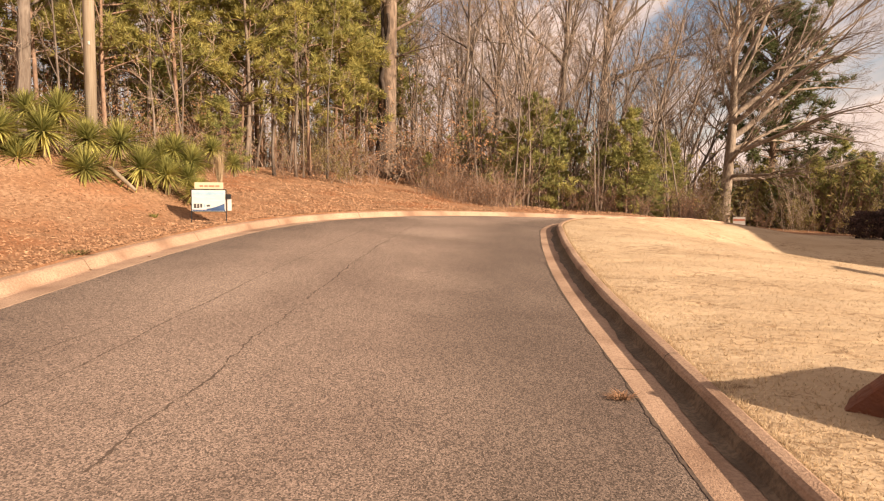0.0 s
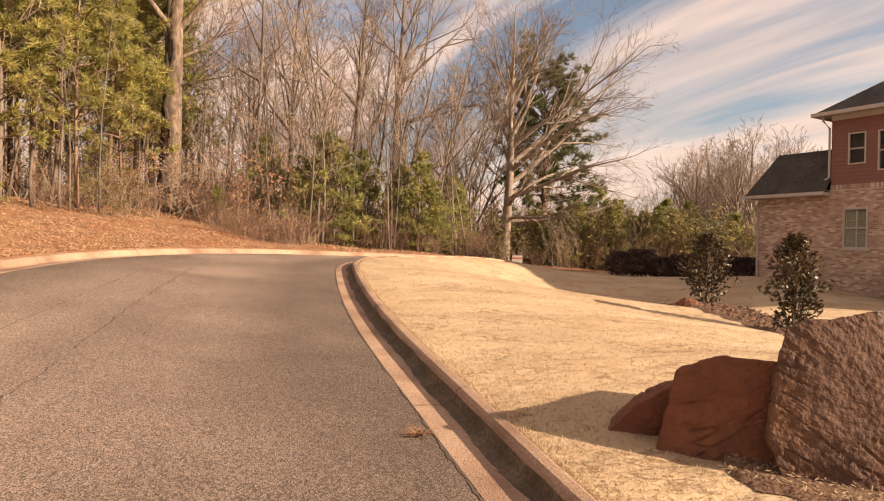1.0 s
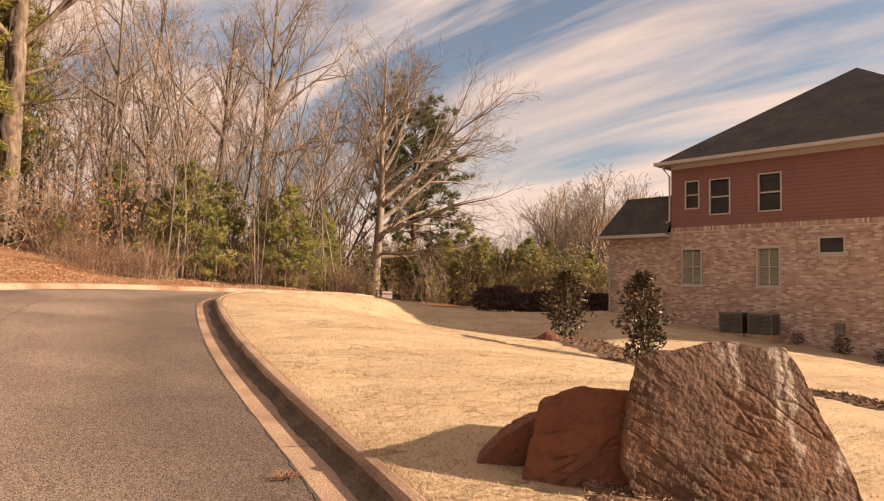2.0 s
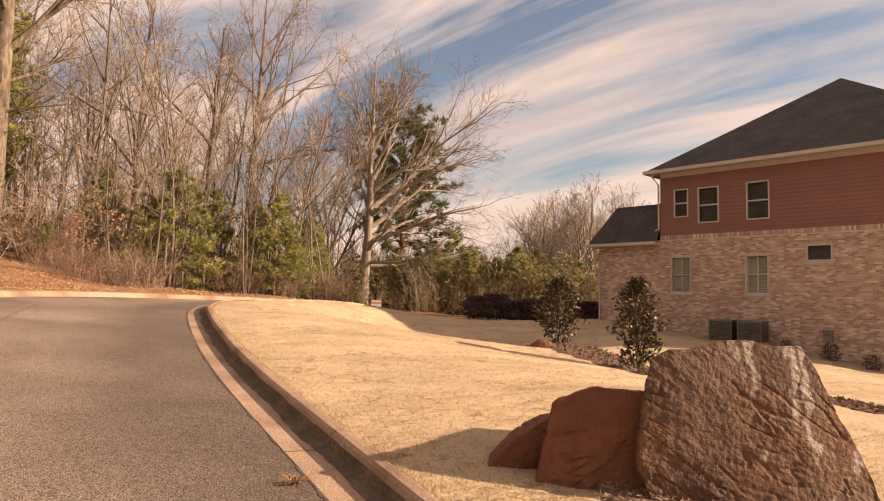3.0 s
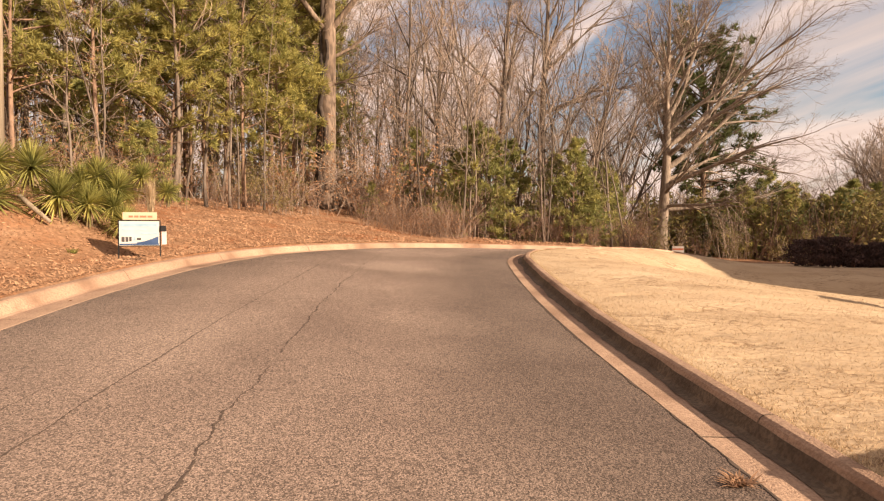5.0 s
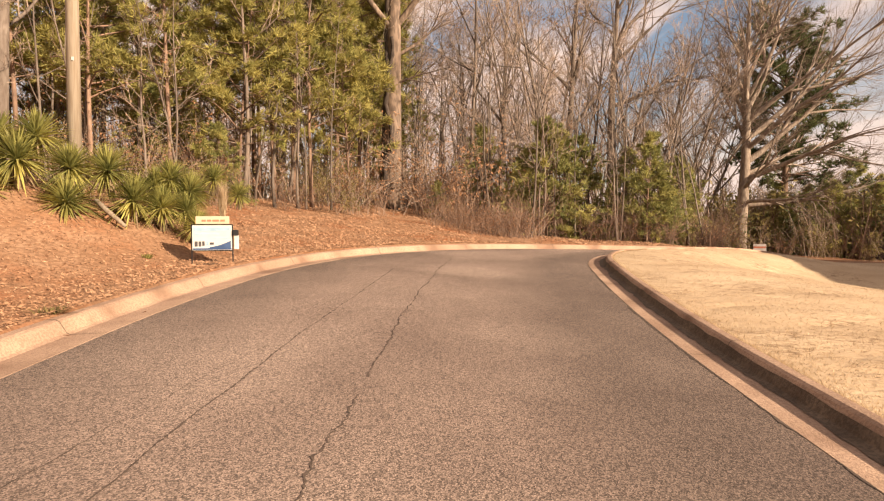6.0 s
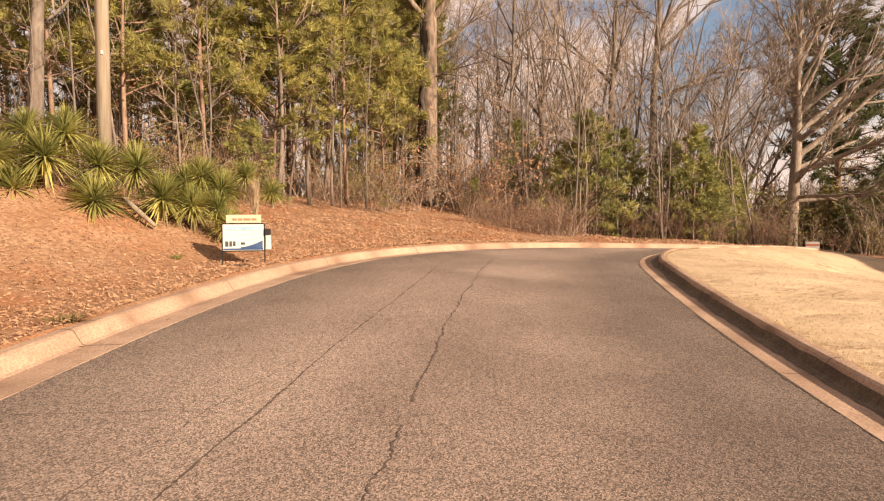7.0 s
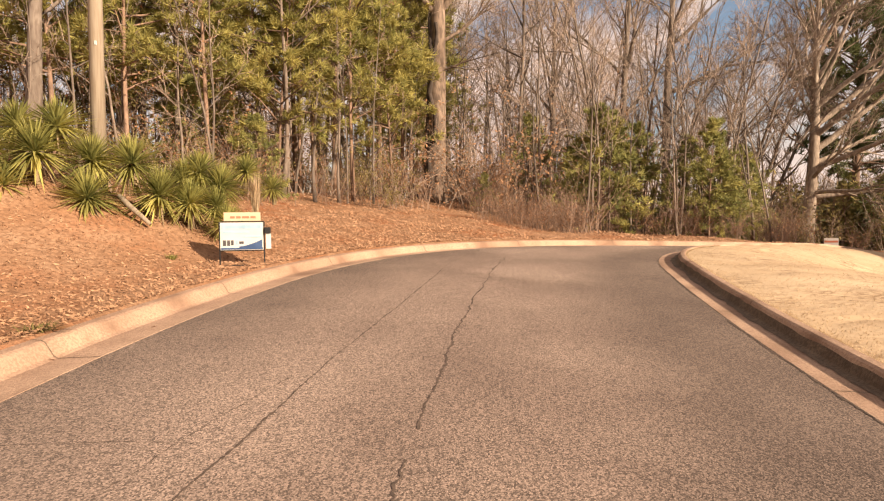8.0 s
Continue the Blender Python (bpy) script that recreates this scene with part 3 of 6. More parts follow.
# ---------------------------------------------------------------- trees
def wander(p, d, length, n, rng, bend, up=0.0):
    pts = [p.copy()]
    d = d.normalized()
    for _ in range(n):
        d = (d + Vector((rng.uniform(-1, 1), rng.uniform(-1, 1), rng.uniform(-1, 1))) * bend + Vector((0, 0, up))).normalized()
        p = p + d * (length / n)
        pts.append(p.copy())
    return pts


def at_path(pts, f):
    k = f * (len(pts) - 1)
    i = min(int(k), len(pts) - 2)
    return pts[i].lerp(pts[i + 1], k - i), (pts[i + 1] - pts[i]).normalized()


def side_dir(d, angle, turn):
    a = d.orthogonal().normalized()
    b = d.cross(a)
    return d * math.cos(angle) + (a * math.cos(turn) + b * math.sin(turn)) * math.sin(angle)


def ball(c, r, rng, rows=5, cols=8, squash=(1, 1, 1.3)):
    """A lumpy closed ball: vertices and faces."""
    v = [tuple(c + Vector((0, 0, -r * squash[2])))]
    for i in range(1, rows):
        a = math.pi * i / rows - math.pi / 2
        for k in range(cols):
            b = 6.2832 * k / cols
            q = r * rng.uniform(0.8, 1.15)
            v.append(tuple(c + Vector((math.cos(a) * math.cos(b) * squash[0], math.cos(a) * math.sin(b) * squash[1], math.sin(a) * squash[2])) * q))
    v.append(tuple(c + Vector((0, 0, r * squash[2]))))
    f = [(0, 1 + (k + 1) % cols, 1 + k) for k in range(cols)]
    for i in range(rows - 2):
        o = 1 + i * cols
        f += [(o + k, o + (k + 1) % cols, o + cols + (k + 1) % cols, o + cols + k) for k in range(cols)]
    o = 1 + (rows - 2) * cols
    f += [(o + k, o + (k + 1) % cols, len(v) - 1) for k in range(cols)]
    return v, f


def bare_tree(name, label, seed, height, r0, first=0.35, limbs=14, reach=0.38, angle=(35, 65), subs=6, twigs=5, lean=(0, 0),
              fork=0.0, up=0.10, twig_r=0.006, leaves=0, group="", bend=0.07):
    rng = random.Random(seed)
    wood, fine, leaf = Shape(), Shape(), Shape()
    n = 9
    d0 = Vector((lean[0], lean[1], 1)).normalized()
    trunk = wander(Vector((0, 0, -0.3)), d0, height * 0.96, n, rng, bend, 0.05)
    rad = [r0 * (1.0 - 0.93 * (i / n) ** 0.9) * (1.35 if i == 0 else 1) for i in range(n + 1)]
    wood.tube(trunk, rad, 9)
    stems = [(trunk, rad, height)]
    if fork:
        p, d = at_path(trunk, fork)
        k = int(fork * n)
        b = wander(p, side_dir(d, radians(30), rng.uniform(0, 6.28)), height * (1 - fork) * 0.9, 6, rng, bend, 0.10)
        rb = [rad[k] * 0.75 * (1 - 0.9 * i / 6) for i in range(7)]
        wood.tube(b, rb, 7)
        stems.append((b, rb, height * (1 - fork)))
    for pts, rr, h in stems:
        main = pts is trunk
        count = limbs if main else max(4, limbs // 2)
        for i in range(count):
            f = (first if main else 0.15) + (0.98 - (first if main else 0.15)) * ((i + rng.random()) / count)
            p, d = at_path(pts, min(f, 0.99))
            r_here = rr[min(int(f * (len(rr) - 1)), len(rr) - 2)]
            ln = height * reach * (1.05 - 0.75 * f if main else 0.55) * rng.uniform(0.6, 1.1)
            ang = radians(rng.uniform(*angle)) * (1.1 - 0.4 * f)
            limb = wander(p, side_dir(d, ang, i * 2.4 + rng.uniform(-0.5, 0.5)), ln, 6, rng, 0.13, up)
            rl = min(r_here * 0.6, 0.022 * ln + 0.012)
            wood.tube(limb, [max(rl * (1 - 0.9 * k / 6), 0.006) for k in range(7)], 5, False)
            for j in range(subs):
                g2 = 0.2 + 0.8 * (j + rng.random()) / subs
                q, e = at_path(limb, min(g2, 0.99))
                l2 = ln * (0.62 - 0.35 * g2) * rng.uniform(0.6, 1.2)
                sub = wander(q, side_dir(e, radians(rng.uniform(25, 55)), rng.uniform(0, 6.28)), l2, 3, rng, 0.17, up * 0.8)
                r2 = max(rl * 0.42 * (1 - 0.5 * g2), twig_r * 1.5)
                fine.tube(sub, [max(r2 * (1 - 0.85 * k / 3), twig_r * 0.6) for k in range(4)], 3, False)
                for k in range(twigs):
                    q3, e3 = at_path(sub, rng.uniform(0.15, 1.0) * 0.99)
                    l3 = l2 * rng.uniform(0.3, 0.62)
                    tw = wander(q3, side_dir(e3, radians(rng.uniform(20, 50)), rng.uniform(0, 6.28)), l3, 1, rng, 0.18, up)
                    fine.tube(tw, [twig_r, twig_r * 0.5], 3, False)
                    if leaves and rng.random() < leaves:
                        for _ in range(3):
                            c = tw[1] + Vector((rng.uniform(-1, 1), rng.uniform(-1, 1), rng.uniform(-1, 1))) * 0.15
                            a = Vector((rng.uniform(-1, 1), rng.uniform(-1, 1), rng.uniform(-1, 1))).normalized() * 0.05
                            b = a.orthogonal().normalized() * 0.03
                            leaf.add([tuple(c - a), tuple(c + b), tuple(c + a), tuple(c - b)], [(0, 1, 2, 3)])
    ob = thing(name, label, "tree", group)
    part("trunk", wood, M_BARK, ob, "", True)
    part("crown", fine, M_TWIG, ob, "fine bare twigs")
    if leaf.f:
        part("foliage", leaf, M_DRYLEAF, ob, "few clinging brown leaves")
    return ob


def twiggery(wood, fine, path, r, length, rng, subs, twigs, twig_r, lift, start=0.15, spread=(24, 52)):
    """Three finer orders of branches along one limb, thinning outwards."""
    for j in range(subs):
        g2 = start + (1 - start) * (j + rng.random()) / subs
        q, e = at_path(path, min(g2, 0.99))
        l2 = length * (0.50 - 0.30 * g2) * rng.uniform(0.65, 1.25)
        sub = wander(q, side_dir(e, radians(rng.uniform(*spread)), j * 2.4 + rng.uniform(-0.9, 0.9)), l2, 5, rng, 0.15, lift)
        r2 = max(r * 0.40 * (1 - 0.65 * g2), twig_r * 1.7)
        wood.tube(sub, [max(r2 * (1 - 0.88 * k / 5), twig_r) for k in range(6)], 4, False)
        for k in range(twigs):
            f3 = 0.12 + 0.87 * (k + rng.random()) / twigs
            q3, e3 = at_path(sub, min(f3, 0.99))
            l3 = l2 * (0.62 - 0.28 * f3) * rng.uniform(0.6, 1.15)
            tw = wander(q3, side_dir(e3, radians(rng.uniform(20, 48)), rng.uniform(0, 6.28)), l3, 3, rng, 0.16, lift)
            fine.tube(tw, [twig_r, twig_r * 0.8, twig_r * 0.6, twig_r * 0.4], 3, False)
            for _ in range(4):
                q4, e4 = at_path(tw, rng.uniform(0.15, 0.99))
                t4 = wander(q4, side_dir(e4, radians(rng.uniform(20, 50)), rng.uniform(0, 6.28)), l3 * rng.uniform(0.3, 0.6), 1, rng, 0.15, lift)
                fine.tube(t4, [twig_r * 0.65, twig_r * 0.3], 3, False)


def limbed_tree(name, label, seed, height, r0, limbs, lean=(0, 0), subs=11, twigs=7, twig_r=0.011, lift=0.03, bark=None, taper=0.85, bend=0.05, vines=0, top_subs=9):
    """A bare tree whose main limbs are told as (height, heading, rise, length, lift), heading and rise in degrees."""
    rng = random.Random(seed)
    wood, fine = Shape(), Shape()
    n = 12
    trunk = wander(Vector((0, 0, -0.3)), Vector((lean[0], lean[1], 1)), height, n, rng, bend, 0.02)
    rad = [max(r0 * (1 - taper * (i / n) ** 1.1), 0.015) * (1.4 if i == 0 else 1) for i in range(n + 1)]
    wood.tube(trunk, rad, 11)
    twiggery(wood, fine, trunk, r0 * 0.5, height * 0.62, rng, top_subs, twigs, twig_r, lift, 0.6)
    for z, heading, rise, ln, up in limbs:
        f = min(z / height, 0.97)
        p, _ = at_path(trunk, f)
        r = min(rad[min(int(f * n), n)] * 0.66, 0.018 * ln + 0.012)
        hd, el = radians(heading), radians(rise)
        limb = wander(p, Vector((math.cos(hd) * math.cos(el), math.sin(hd) * math.cos(el), math.sin(el))), ln, 10, rng, 0.13, up)
        wood.tube(limb, [max(r * (1 - 0.93 * k / 10), 0.012) for k in range(11)], 7, False)
        twiggery(wood, fine, limb, r, ln, rng, subs, twigs, twig_r, lift, 0.28)
        for g in (0.24, 0.45):                         # each limb divides twice
            q, e = at_path(limb, g)
            l2 = ln * (0.78 - 0.5 * g)
            fork = wander(q, side_dir(e, radians(rng.uniform(18, 34)), rng.uniform(0, 6.28)), l2, 8, rng, 0.13, up + 0.02)
            r2 = r * (1 - 0.93 * g) * 0.72
            wood.tube(fork, [max(r2 * (1 - 0.92 * k / 8), 0.010) for k in range(9)], 6, False)
            twiggery(wood, fine, fork, r2, l2, rng, max(subs * 2 // 3, 4), twigs, twig_r, lift, 0.25)
    ob = thing(name, label, "tree")
    part("trunk", wood, bark or M_BARK, ob, "", True)
    part("crown", fine, M_TWIG, ob, "fine bare twigs")
    for k in range(vines):                             # old vines wound up the bole
        v = Shape()
        pts, rr = [], []
        for i in range(40):
            f = 0.0 + (0.60 - 0.12 * k) * i / 39
            p, _ = at_path(trunk, f)
            r = r0 * (1 - taper * f ** 1.1)
            az = radians(205) + 0.55 * math.sin(i * 0.33 + k * 2.1) + 0.5 * k
            pts.append(p + Vector((math.cos(az), math.sin(az), 0)) * (r + 0.02))
            rr.append((0.17 - 0.03 * k) * (1 - 0.6 * f) * rng.uniform(0.65, 1.3))
        v.tube(pts, rr, 7)
        part("vine", v, M_VINE, ob, "dark woody vine wound up the trunk", True)
    return ob


def random_limbs(seed, count, z0, z1, reach, rise, lean_to=None, lift=0.05):
    rng = random.Random(seed)
    rows = []
    for i in range(count):
        f = i / max(count - 1, 1)
        head = i * 137.5 + rng.uniform(-25, 25)
        ln = reach * (1.0 - 0.45 * f) * rng.uniform(0.7, 1.15)
        if lean_to is not None:                        # longer towards the light
            ln *= 1 + 0.35 * math.cos(radians(head - lean_to))
        rows.append((z0 + (z1 - z0) * f, head, rise[0] + (rise[1] - rise[0]) * f + rng.uniform(-8, 8), ln, lift))
    return rows


def tuft(shape, c, d, rng, n, length, width):
    """A brush of needle blades round the direction d."""
    for _ in range(n):
        v = (d * 0.7 + Vector((rng.uniform(-1, 1), rng.uniform(-1, 1), rng.uniform(-0.7, 1)))).normalized()
        w = v.orthogonal().normalized()
        w = (w * math.cos(6.28 * (k := rng.random())) + v.cross(w) * math.sin(6.28 * k)) * width
        tip = c + v * length * rng.uniform(0.7, 1.15)
        shape.add([tuple(c - w), tuple(c + w), tuple(tip)], [(0, 1, 2)])


def pine_tree(name, label, seed, height, r0, first, reach, branches, tufts, needle, n_blades=11, length=0.34, width=0.022, droop=-0.02, group="", top=0.35):
    rng = random.Random(seed)
    wood, green = Shape(), Shape()
    n = 8
    trunk = wander(Vector((0, 0, -0.3)), Vector((0, 0, 1)), height, n, rng, 0.03, 0.05)
    rad = [r0 * (1 - 0.92 * i / n) for i in range(n + 1)]
    wood.tube(trunk, rad, 8)
    for i in range(branches):
        f = first + (0.99 - first) * ((i + rng.random()) / branches)
        p, d = at_path(trunk, min(f, 0.99))
        shape_f = 1 - ((f - first) / (1 - first))
        ln = reach * (top + (1 - top) * min(1.0, shape_f * 1.6)) * rng.uniform(0.5, 1.15)
        b = wander(p, side_dir(Vector((0, 0, 1)), radians(rng.uniform(60, 95) - 35 * (1 - shape_f)), i * 2.4 + rng.uniform(-0.6, 0.6)), ln, 4, rng, 0.14, droop)
        rb = max(0.02 * ln, 0.008)
        wood.tube(b, [max(rb * (1 - 0.85 * k / 4), 0.005) for k in range(5)], 3, False)
        for j in range(3):                             # side shoots that carry the needle clumps
            q, e = at_path(b, min(0.45 + 0.27 * j + 0.1 * rng.random(), 0.99))
            shoot = wander(q, side_dir(e, radians(rng.uniform(15, 55)), rng.uniform(0, 6.28)), ln * rng.uniform(0.18, 0.36), 2, rng, 0.2, 0.12)
            wood.tube(shoot, [0.009, 0.007, 0.004], 3, False)
            for _ in range(tufts):
                c, e2 = at_path(shoot, rng.uniform(0.2, 0.99))
                c = c + Vector((rng.uniform(-1, 1), rng.uniform(-1, 1), rng.uniform(-0.5, 0.6))) * 0.13 * ln ** 0.7
                tuft(green, c, e2, rng, n_blades, length, width)
    ob = thing(name, label, "tree", group)
    part("trunk", wood, M_PINE_BARK, ob, "", True)
    part("crown", green, needle, ob, "tufted green needles")
    return ob


def brush(name, label, seed, height, stems, spread, material, leaf_mat=None, leaf_n=0, group="brush along the woods"):
    rng = random.Random(seed)
    wood, leaf = Shape(), Shape()
    for _ in range(stems):
        a = rng.uniform(0, 6.28)
        b0 = Vector((math.cos(a), math.sin(a), 0)) * rng.uniform(0, spread)
        h = height * rng.uniform(0.45, 1.1)
        st = wander(b0 + Vector((0, 0, -0.15)), Vector((rng.uniform(-0.6, 0.6), rng.uniform(-0.6, 0.6), 1)), h, 3, rng, 0.22, 0.0)
        wood.tube(st, [0.015, 0.012, 0.008, 0.004], 3, False)
        for _ in range(8):
            q, e = at_path(st, rng.uniform(0.2, 0.98))
            tw = wander(q, side_dir(e, radians(rng.uniform(25, 60)), rng.uniform(0, 6.28)), h * rng.uniform(0.15, 0.45), 1, rng, 0.2, 0.05)
            wood.tube(tw, [0.006, 0.003], 3, False)
            for _ in range(leaf_n):
                c = tw[0].lerp(tw[1], rng.uniform(0.2, 1.0)) + Vector((rng.uniform(-1, 1), rng.uniform(-1, 1), rng.uniform(-1, 1))) * 0.12
                a2 = Vector((rng.uniform(-1, 1), rng.uniform(-1, 1), rng.uniform(-1, 1))).normalized() * 0.055
                b2 = a2.orthogonal().normalized() * 0.03
                leaf.add([tuple(c - a2), tuple(c + b2), tuple(c + a2), tuple(c - b2)], [(0, 1, 2, 3)])
    ob = thing(name, label, "shrub", group)
    part("branchwork", wood, material, ob)
    if leaf.f:
        part("foliage", leaf, leaf_mat, ob, "small sparse leaves")
    return ob


# ---------------------------------------------------------------- the woods
def put(ob, x, y, turn=0.0, size=1.0, z=None):
    zz = wood_z(x, y) if z is None else z
    ob.matrix_basis = pose(x, y, zz, 0, 0, turn) @ Matrix.Scale(size, 4)
    return ob


def again(ob, x, y, turn=0.0, size=1.0, z=None):
    zz = wood_z(x, y) if z is None else z
    c = copy_thing(ob, Matrix.Identity(4))
    c.matrix_basis = pose(x, y, zz, 0, 0, turn) @ Matrix.Scale(size, 4)
    return c


def build_woods():
    rng = random.Random(11)
    # trees with a character of their own
    put(limbed_tree("oak_tree", "big forked oak with dark vines up its trunk before the woods", 5, 17.5, 0.46,
                    [(8.8, 185, 48, 8.5, 0.06), (8.9, 350, 50, 9, 0.05), (9.6, 95, 45, 7, 0.03), (10.6, 250, 40, 6, 0.02), (7.6, 10, 25, 4.5, 0.02), (11.5, 30, 35, 5, 0.02), (12.5, 160, 40, 5, 0.02), (6.2, 330, 15, 3.0, 0.0)],
                    (0.01, 0), 9, 6, 0.011, 0.03, M_OAK, 0.62, 0.025, 2), -3.2, 33.3, 0)
    put(limbed_tree("spreading_tree", "wide bare tree with long low limbs and a rounded head", 23, 17.6, 0.38,
                    [(3.0, 5, 6, 8.5, -0.01), (3.2, -35, 12, 6.5, -0.01), (4.6, -10, 18, 9.0, -0.015), (4.9, 35, 24, 8.0, -0.01), (5.6, 0, 32, 10.0, -0.01), (6.4, -35, 36, 9.5, 0),
                     (7.0, 20, 40, 11.5, 0), (8.0, -8, 44, 11, 0), (8.6, 45, 52, 9, 0.02), (9.4, 5, 54, 9, 0.02), (5.4, 150, 40, 4, 0.05), (6.8, 190, 64, 6.5, 0.05), (8.0, 165, 68, 6.5, 0.03),
                     (9.0, 100, 58, 7, 0.02), (9.0, -80, 56, 7, 0.02), (10.4, 20, 58, 6.5, 0.0), (10.8, 200, 62, 6, 0.02), (11.6, -30, 56, 5.5, 0), (12.4, 60, 56, 5, 0), (4.0, -70, 24, 6, 0.0)],
                    (0.07, 0), 10, 7, 0.0078, 0.035, M_PALE, 0.94, 0.045, 0, 16), 17.2, 41.5, -23.6, 1, 0.75)
    put(limbed_tree("tall_tree", "tall bare hardwood with upswept branches", 31, 21.0, 0.32,
                    [(8.6, 5, 22, 8.0, 0.02), (9.6, 175, 25, 3.0, 0.03), (11.4, 0, 40, 9.5, 0.01), (12.6, 20, 48, 8, 0.01), (13.0, 190, 50, 5, 0.03), (14.6, -30, 50, 6, 0.02), (15.5, 120, 50, 5, 0.02), (10.6, 80, 38, 6, 0.02), (12.0, -80, 42, 6, 0.02), (16.5, 10, 55, 4.5, 0.02)],
                    (0.035, 0), 8, 6, 0.0072, 0.03, M_BARK, 0.9, 0.03), 10.1, 44, -13, 1, 1.6)
    put(limbed_tree("tall_tree", "bare hardwood forked into rising limbs", 34, 16.5, 0.27,
                    [(8.8, 165, 50, 8.0, 0.05), (8.9, 20, 62, 8.5, 0.03), (6.5, 30, 55, 8, 0.05), (10.2, 90, 48, 5, 0.03), (11.0, 250, 50, 5, 0.03), (12.5, 10, 50, 4.5, 0.02), (9.5, 300, 45, 5, 0.03)],
                    (0.03, 0), 8, 6, 0.0072, 0.04, M_BARK, 0.82, 0.04), 6.6, 41.5, -10, 1, 1.9)
    put(limbed_tree("tall_tree", "slender forked bare hardwood at the wood edge", 37, 17.0, 0.20,
                    random_limbs(37, 11, 5.5, 14.0, 6.0, (50, 62), None, 0.04), (0.02, 0), 7, 6, 0.0072, 0.04, M_BARK, 0.85, 0.05), 2.6, 40.5, 0, 1, 2.2)
    for i, (x, y, z, h, slope) in enumerate(((9.6, 41.0, 1.6, 12.5, 0.26), (11.3, 42.5, 1.5, 13, 0.30), (12.4, 41.2, 1.4, 12, 0.36), (13.6, 42.0, 1.2, 11.5, 0.42), (14.6, 43.0, 1.1, 11, 0.46), (12.9, 45.0, 1.4, 14, 0.24), (8.2, 45.0, 1.8, 14, 0.18))):
        put(limbed_tree("leaning_tree", "thin bare tree leaning out to the light", 50 + i, h, 0.13, random_limbs(60 + i, 8, h * 0.35, h * 0.8, h * 0.42, (40, 58), 0, 0.03),
                        (slope, -0.05), 6, 5, 0.0075, 0.04, M_BARK, 0.85, 0.05), x, y, -17, 1, z)
    put(pine_tree("dark_pine", "tall dark pine standing behind a bare tree", 8, 14.2, 0.30, 0.32, 4.1, 96, 10, M_NEEDLE_DARK, 13, 0.42, 0.040, top=0.66), 22.2, 45.5, 0, 1, 0.7)
    put(bare_tree("edge_tree", "hardwood with rusty leaves still clinging behind a pole", 41, 15, 0.27, first=0.3, limbs=14, reach=0.35, leaves=0.75, subs=6, twigs=5), -13.5, 20.8, 30)
    # kinds that repeat
    bare = [bare_tree("bare_tree", "slender bare hardwood in the winter woods", 100 + i, 14 + i * 1.3, 0.075 + 0.014 * i, first=0.22 + 0.05 * i, limbs=15, reach=0.33,
                      angle=(35, 75), subs=7, twigs=5, twig_r=0.007, leaves=0.04 if i % 2 else 0, group="bare trees of the woods", fork=(0, 0.35, 0.5, 0.4, 0)[i], bend=0.12, up=0.06) for i in range(5)]
    pines = [pine_tree("pine_tree", "loblolly pine with yellow-green tufted needles", 200 + i, 12 + 1.8 * i, 0.09 + 0.015 * i, 0.22 + 0.05 * i, 2.7, 60, 6, M_NEEDLE, 15, 0.40, 0.022, group="pines of the woods", top=0.35) for i in range(3)]
    poles = [bare_tree("sapling", "thin bare sapling crowded among the trees", 300 + i, 7 + 1.5 * i, 0.035 + 0.008 * i, first=0.25, limbs=10, reach=0.26, angle=(35, 75), subs=4, twigs=3, twig_r=0.006,
                       leaves=0.08 if i == 1 else 0, group="saplings of the woods", bend=0.10) for i in range(4)]
    young = [pine_tree("young_pine", "young green pine with branches to the ground", 400 + i, 5 + i, 0.06, 0.05, 1.7, 62, 5, M_EVERGREEN, 12, 0.25, 0.024, group="young pines at the wood edge", top=0.12) for i in range(2)]
    bush = [brush("brush", "reddish leafless brush at the wood edge", 500, 2.2, 18, 1.2, M_TWIG_RED, M_DRYLEAF, 1), brush("brush", "thin brown brush with a few leaves", 501, 3.4, 16, 1.3, M_TWIG, M_UNDERLEAF, 3),
            brush("brush", "olive-leaved undergrowth at the wood edge", 502, 2.8, 17, 1.4, M_TWIG, M_UNDERLEAF, 8)]
    thin = [bush[0], bush[0], brush("brush", "thin leafless brown brush at the wood edge", 504, 3.4, 13, 1.1, M_TWIG_RED)]
    used = set()

    def place(kinds, i, x, y, size, z=None):
        k = i % len(kinds)
        f = put if kinds[k].name not in used else again
        used.add(kinds[k].name)
        f(kinds[k], x, y, rng.uniform(0, 360), size, z)

    def spot(a0, a1, r0, r1):
        a, r = radians(rng.uniform(a0, a1)), math.sqrt(rng.uniform(r0 * r0, r1 * r1))
        return math.sin(a) * r, math.cos(a) * r

    def low(x, y):
        return float(base_z(x, y)) + 0.1

    # pines to the left, hardwoods ahead
    for i in range(26):
        x, y = spot(-50, -6, 28, 42)
        if left_dist(x, y) > 9.5 and not (-4.6 < x < -2.2 and y < 34):
            place(pines, i, x, y, rng.uniform(0.75, 1.2))
    for i, (x, y, k) in enumerate(((-8.6, 27.0, 0.85), (-6.3, 29.5, 0.95), (-10.6, 25.5, 0.8), (-5.0, 31.5, 0.8), (-12.6, 24.0, 0.9), (-7.4, 31.0, 1.0), (-10.0, 29.0, 1.0), (-14.8, 23.6, 0.9), (-4.9, 34.5, 0.9), (-12.5, 28, 1.05), (-17, 22, 0.9))):
        place(pines, i, x, y, k)
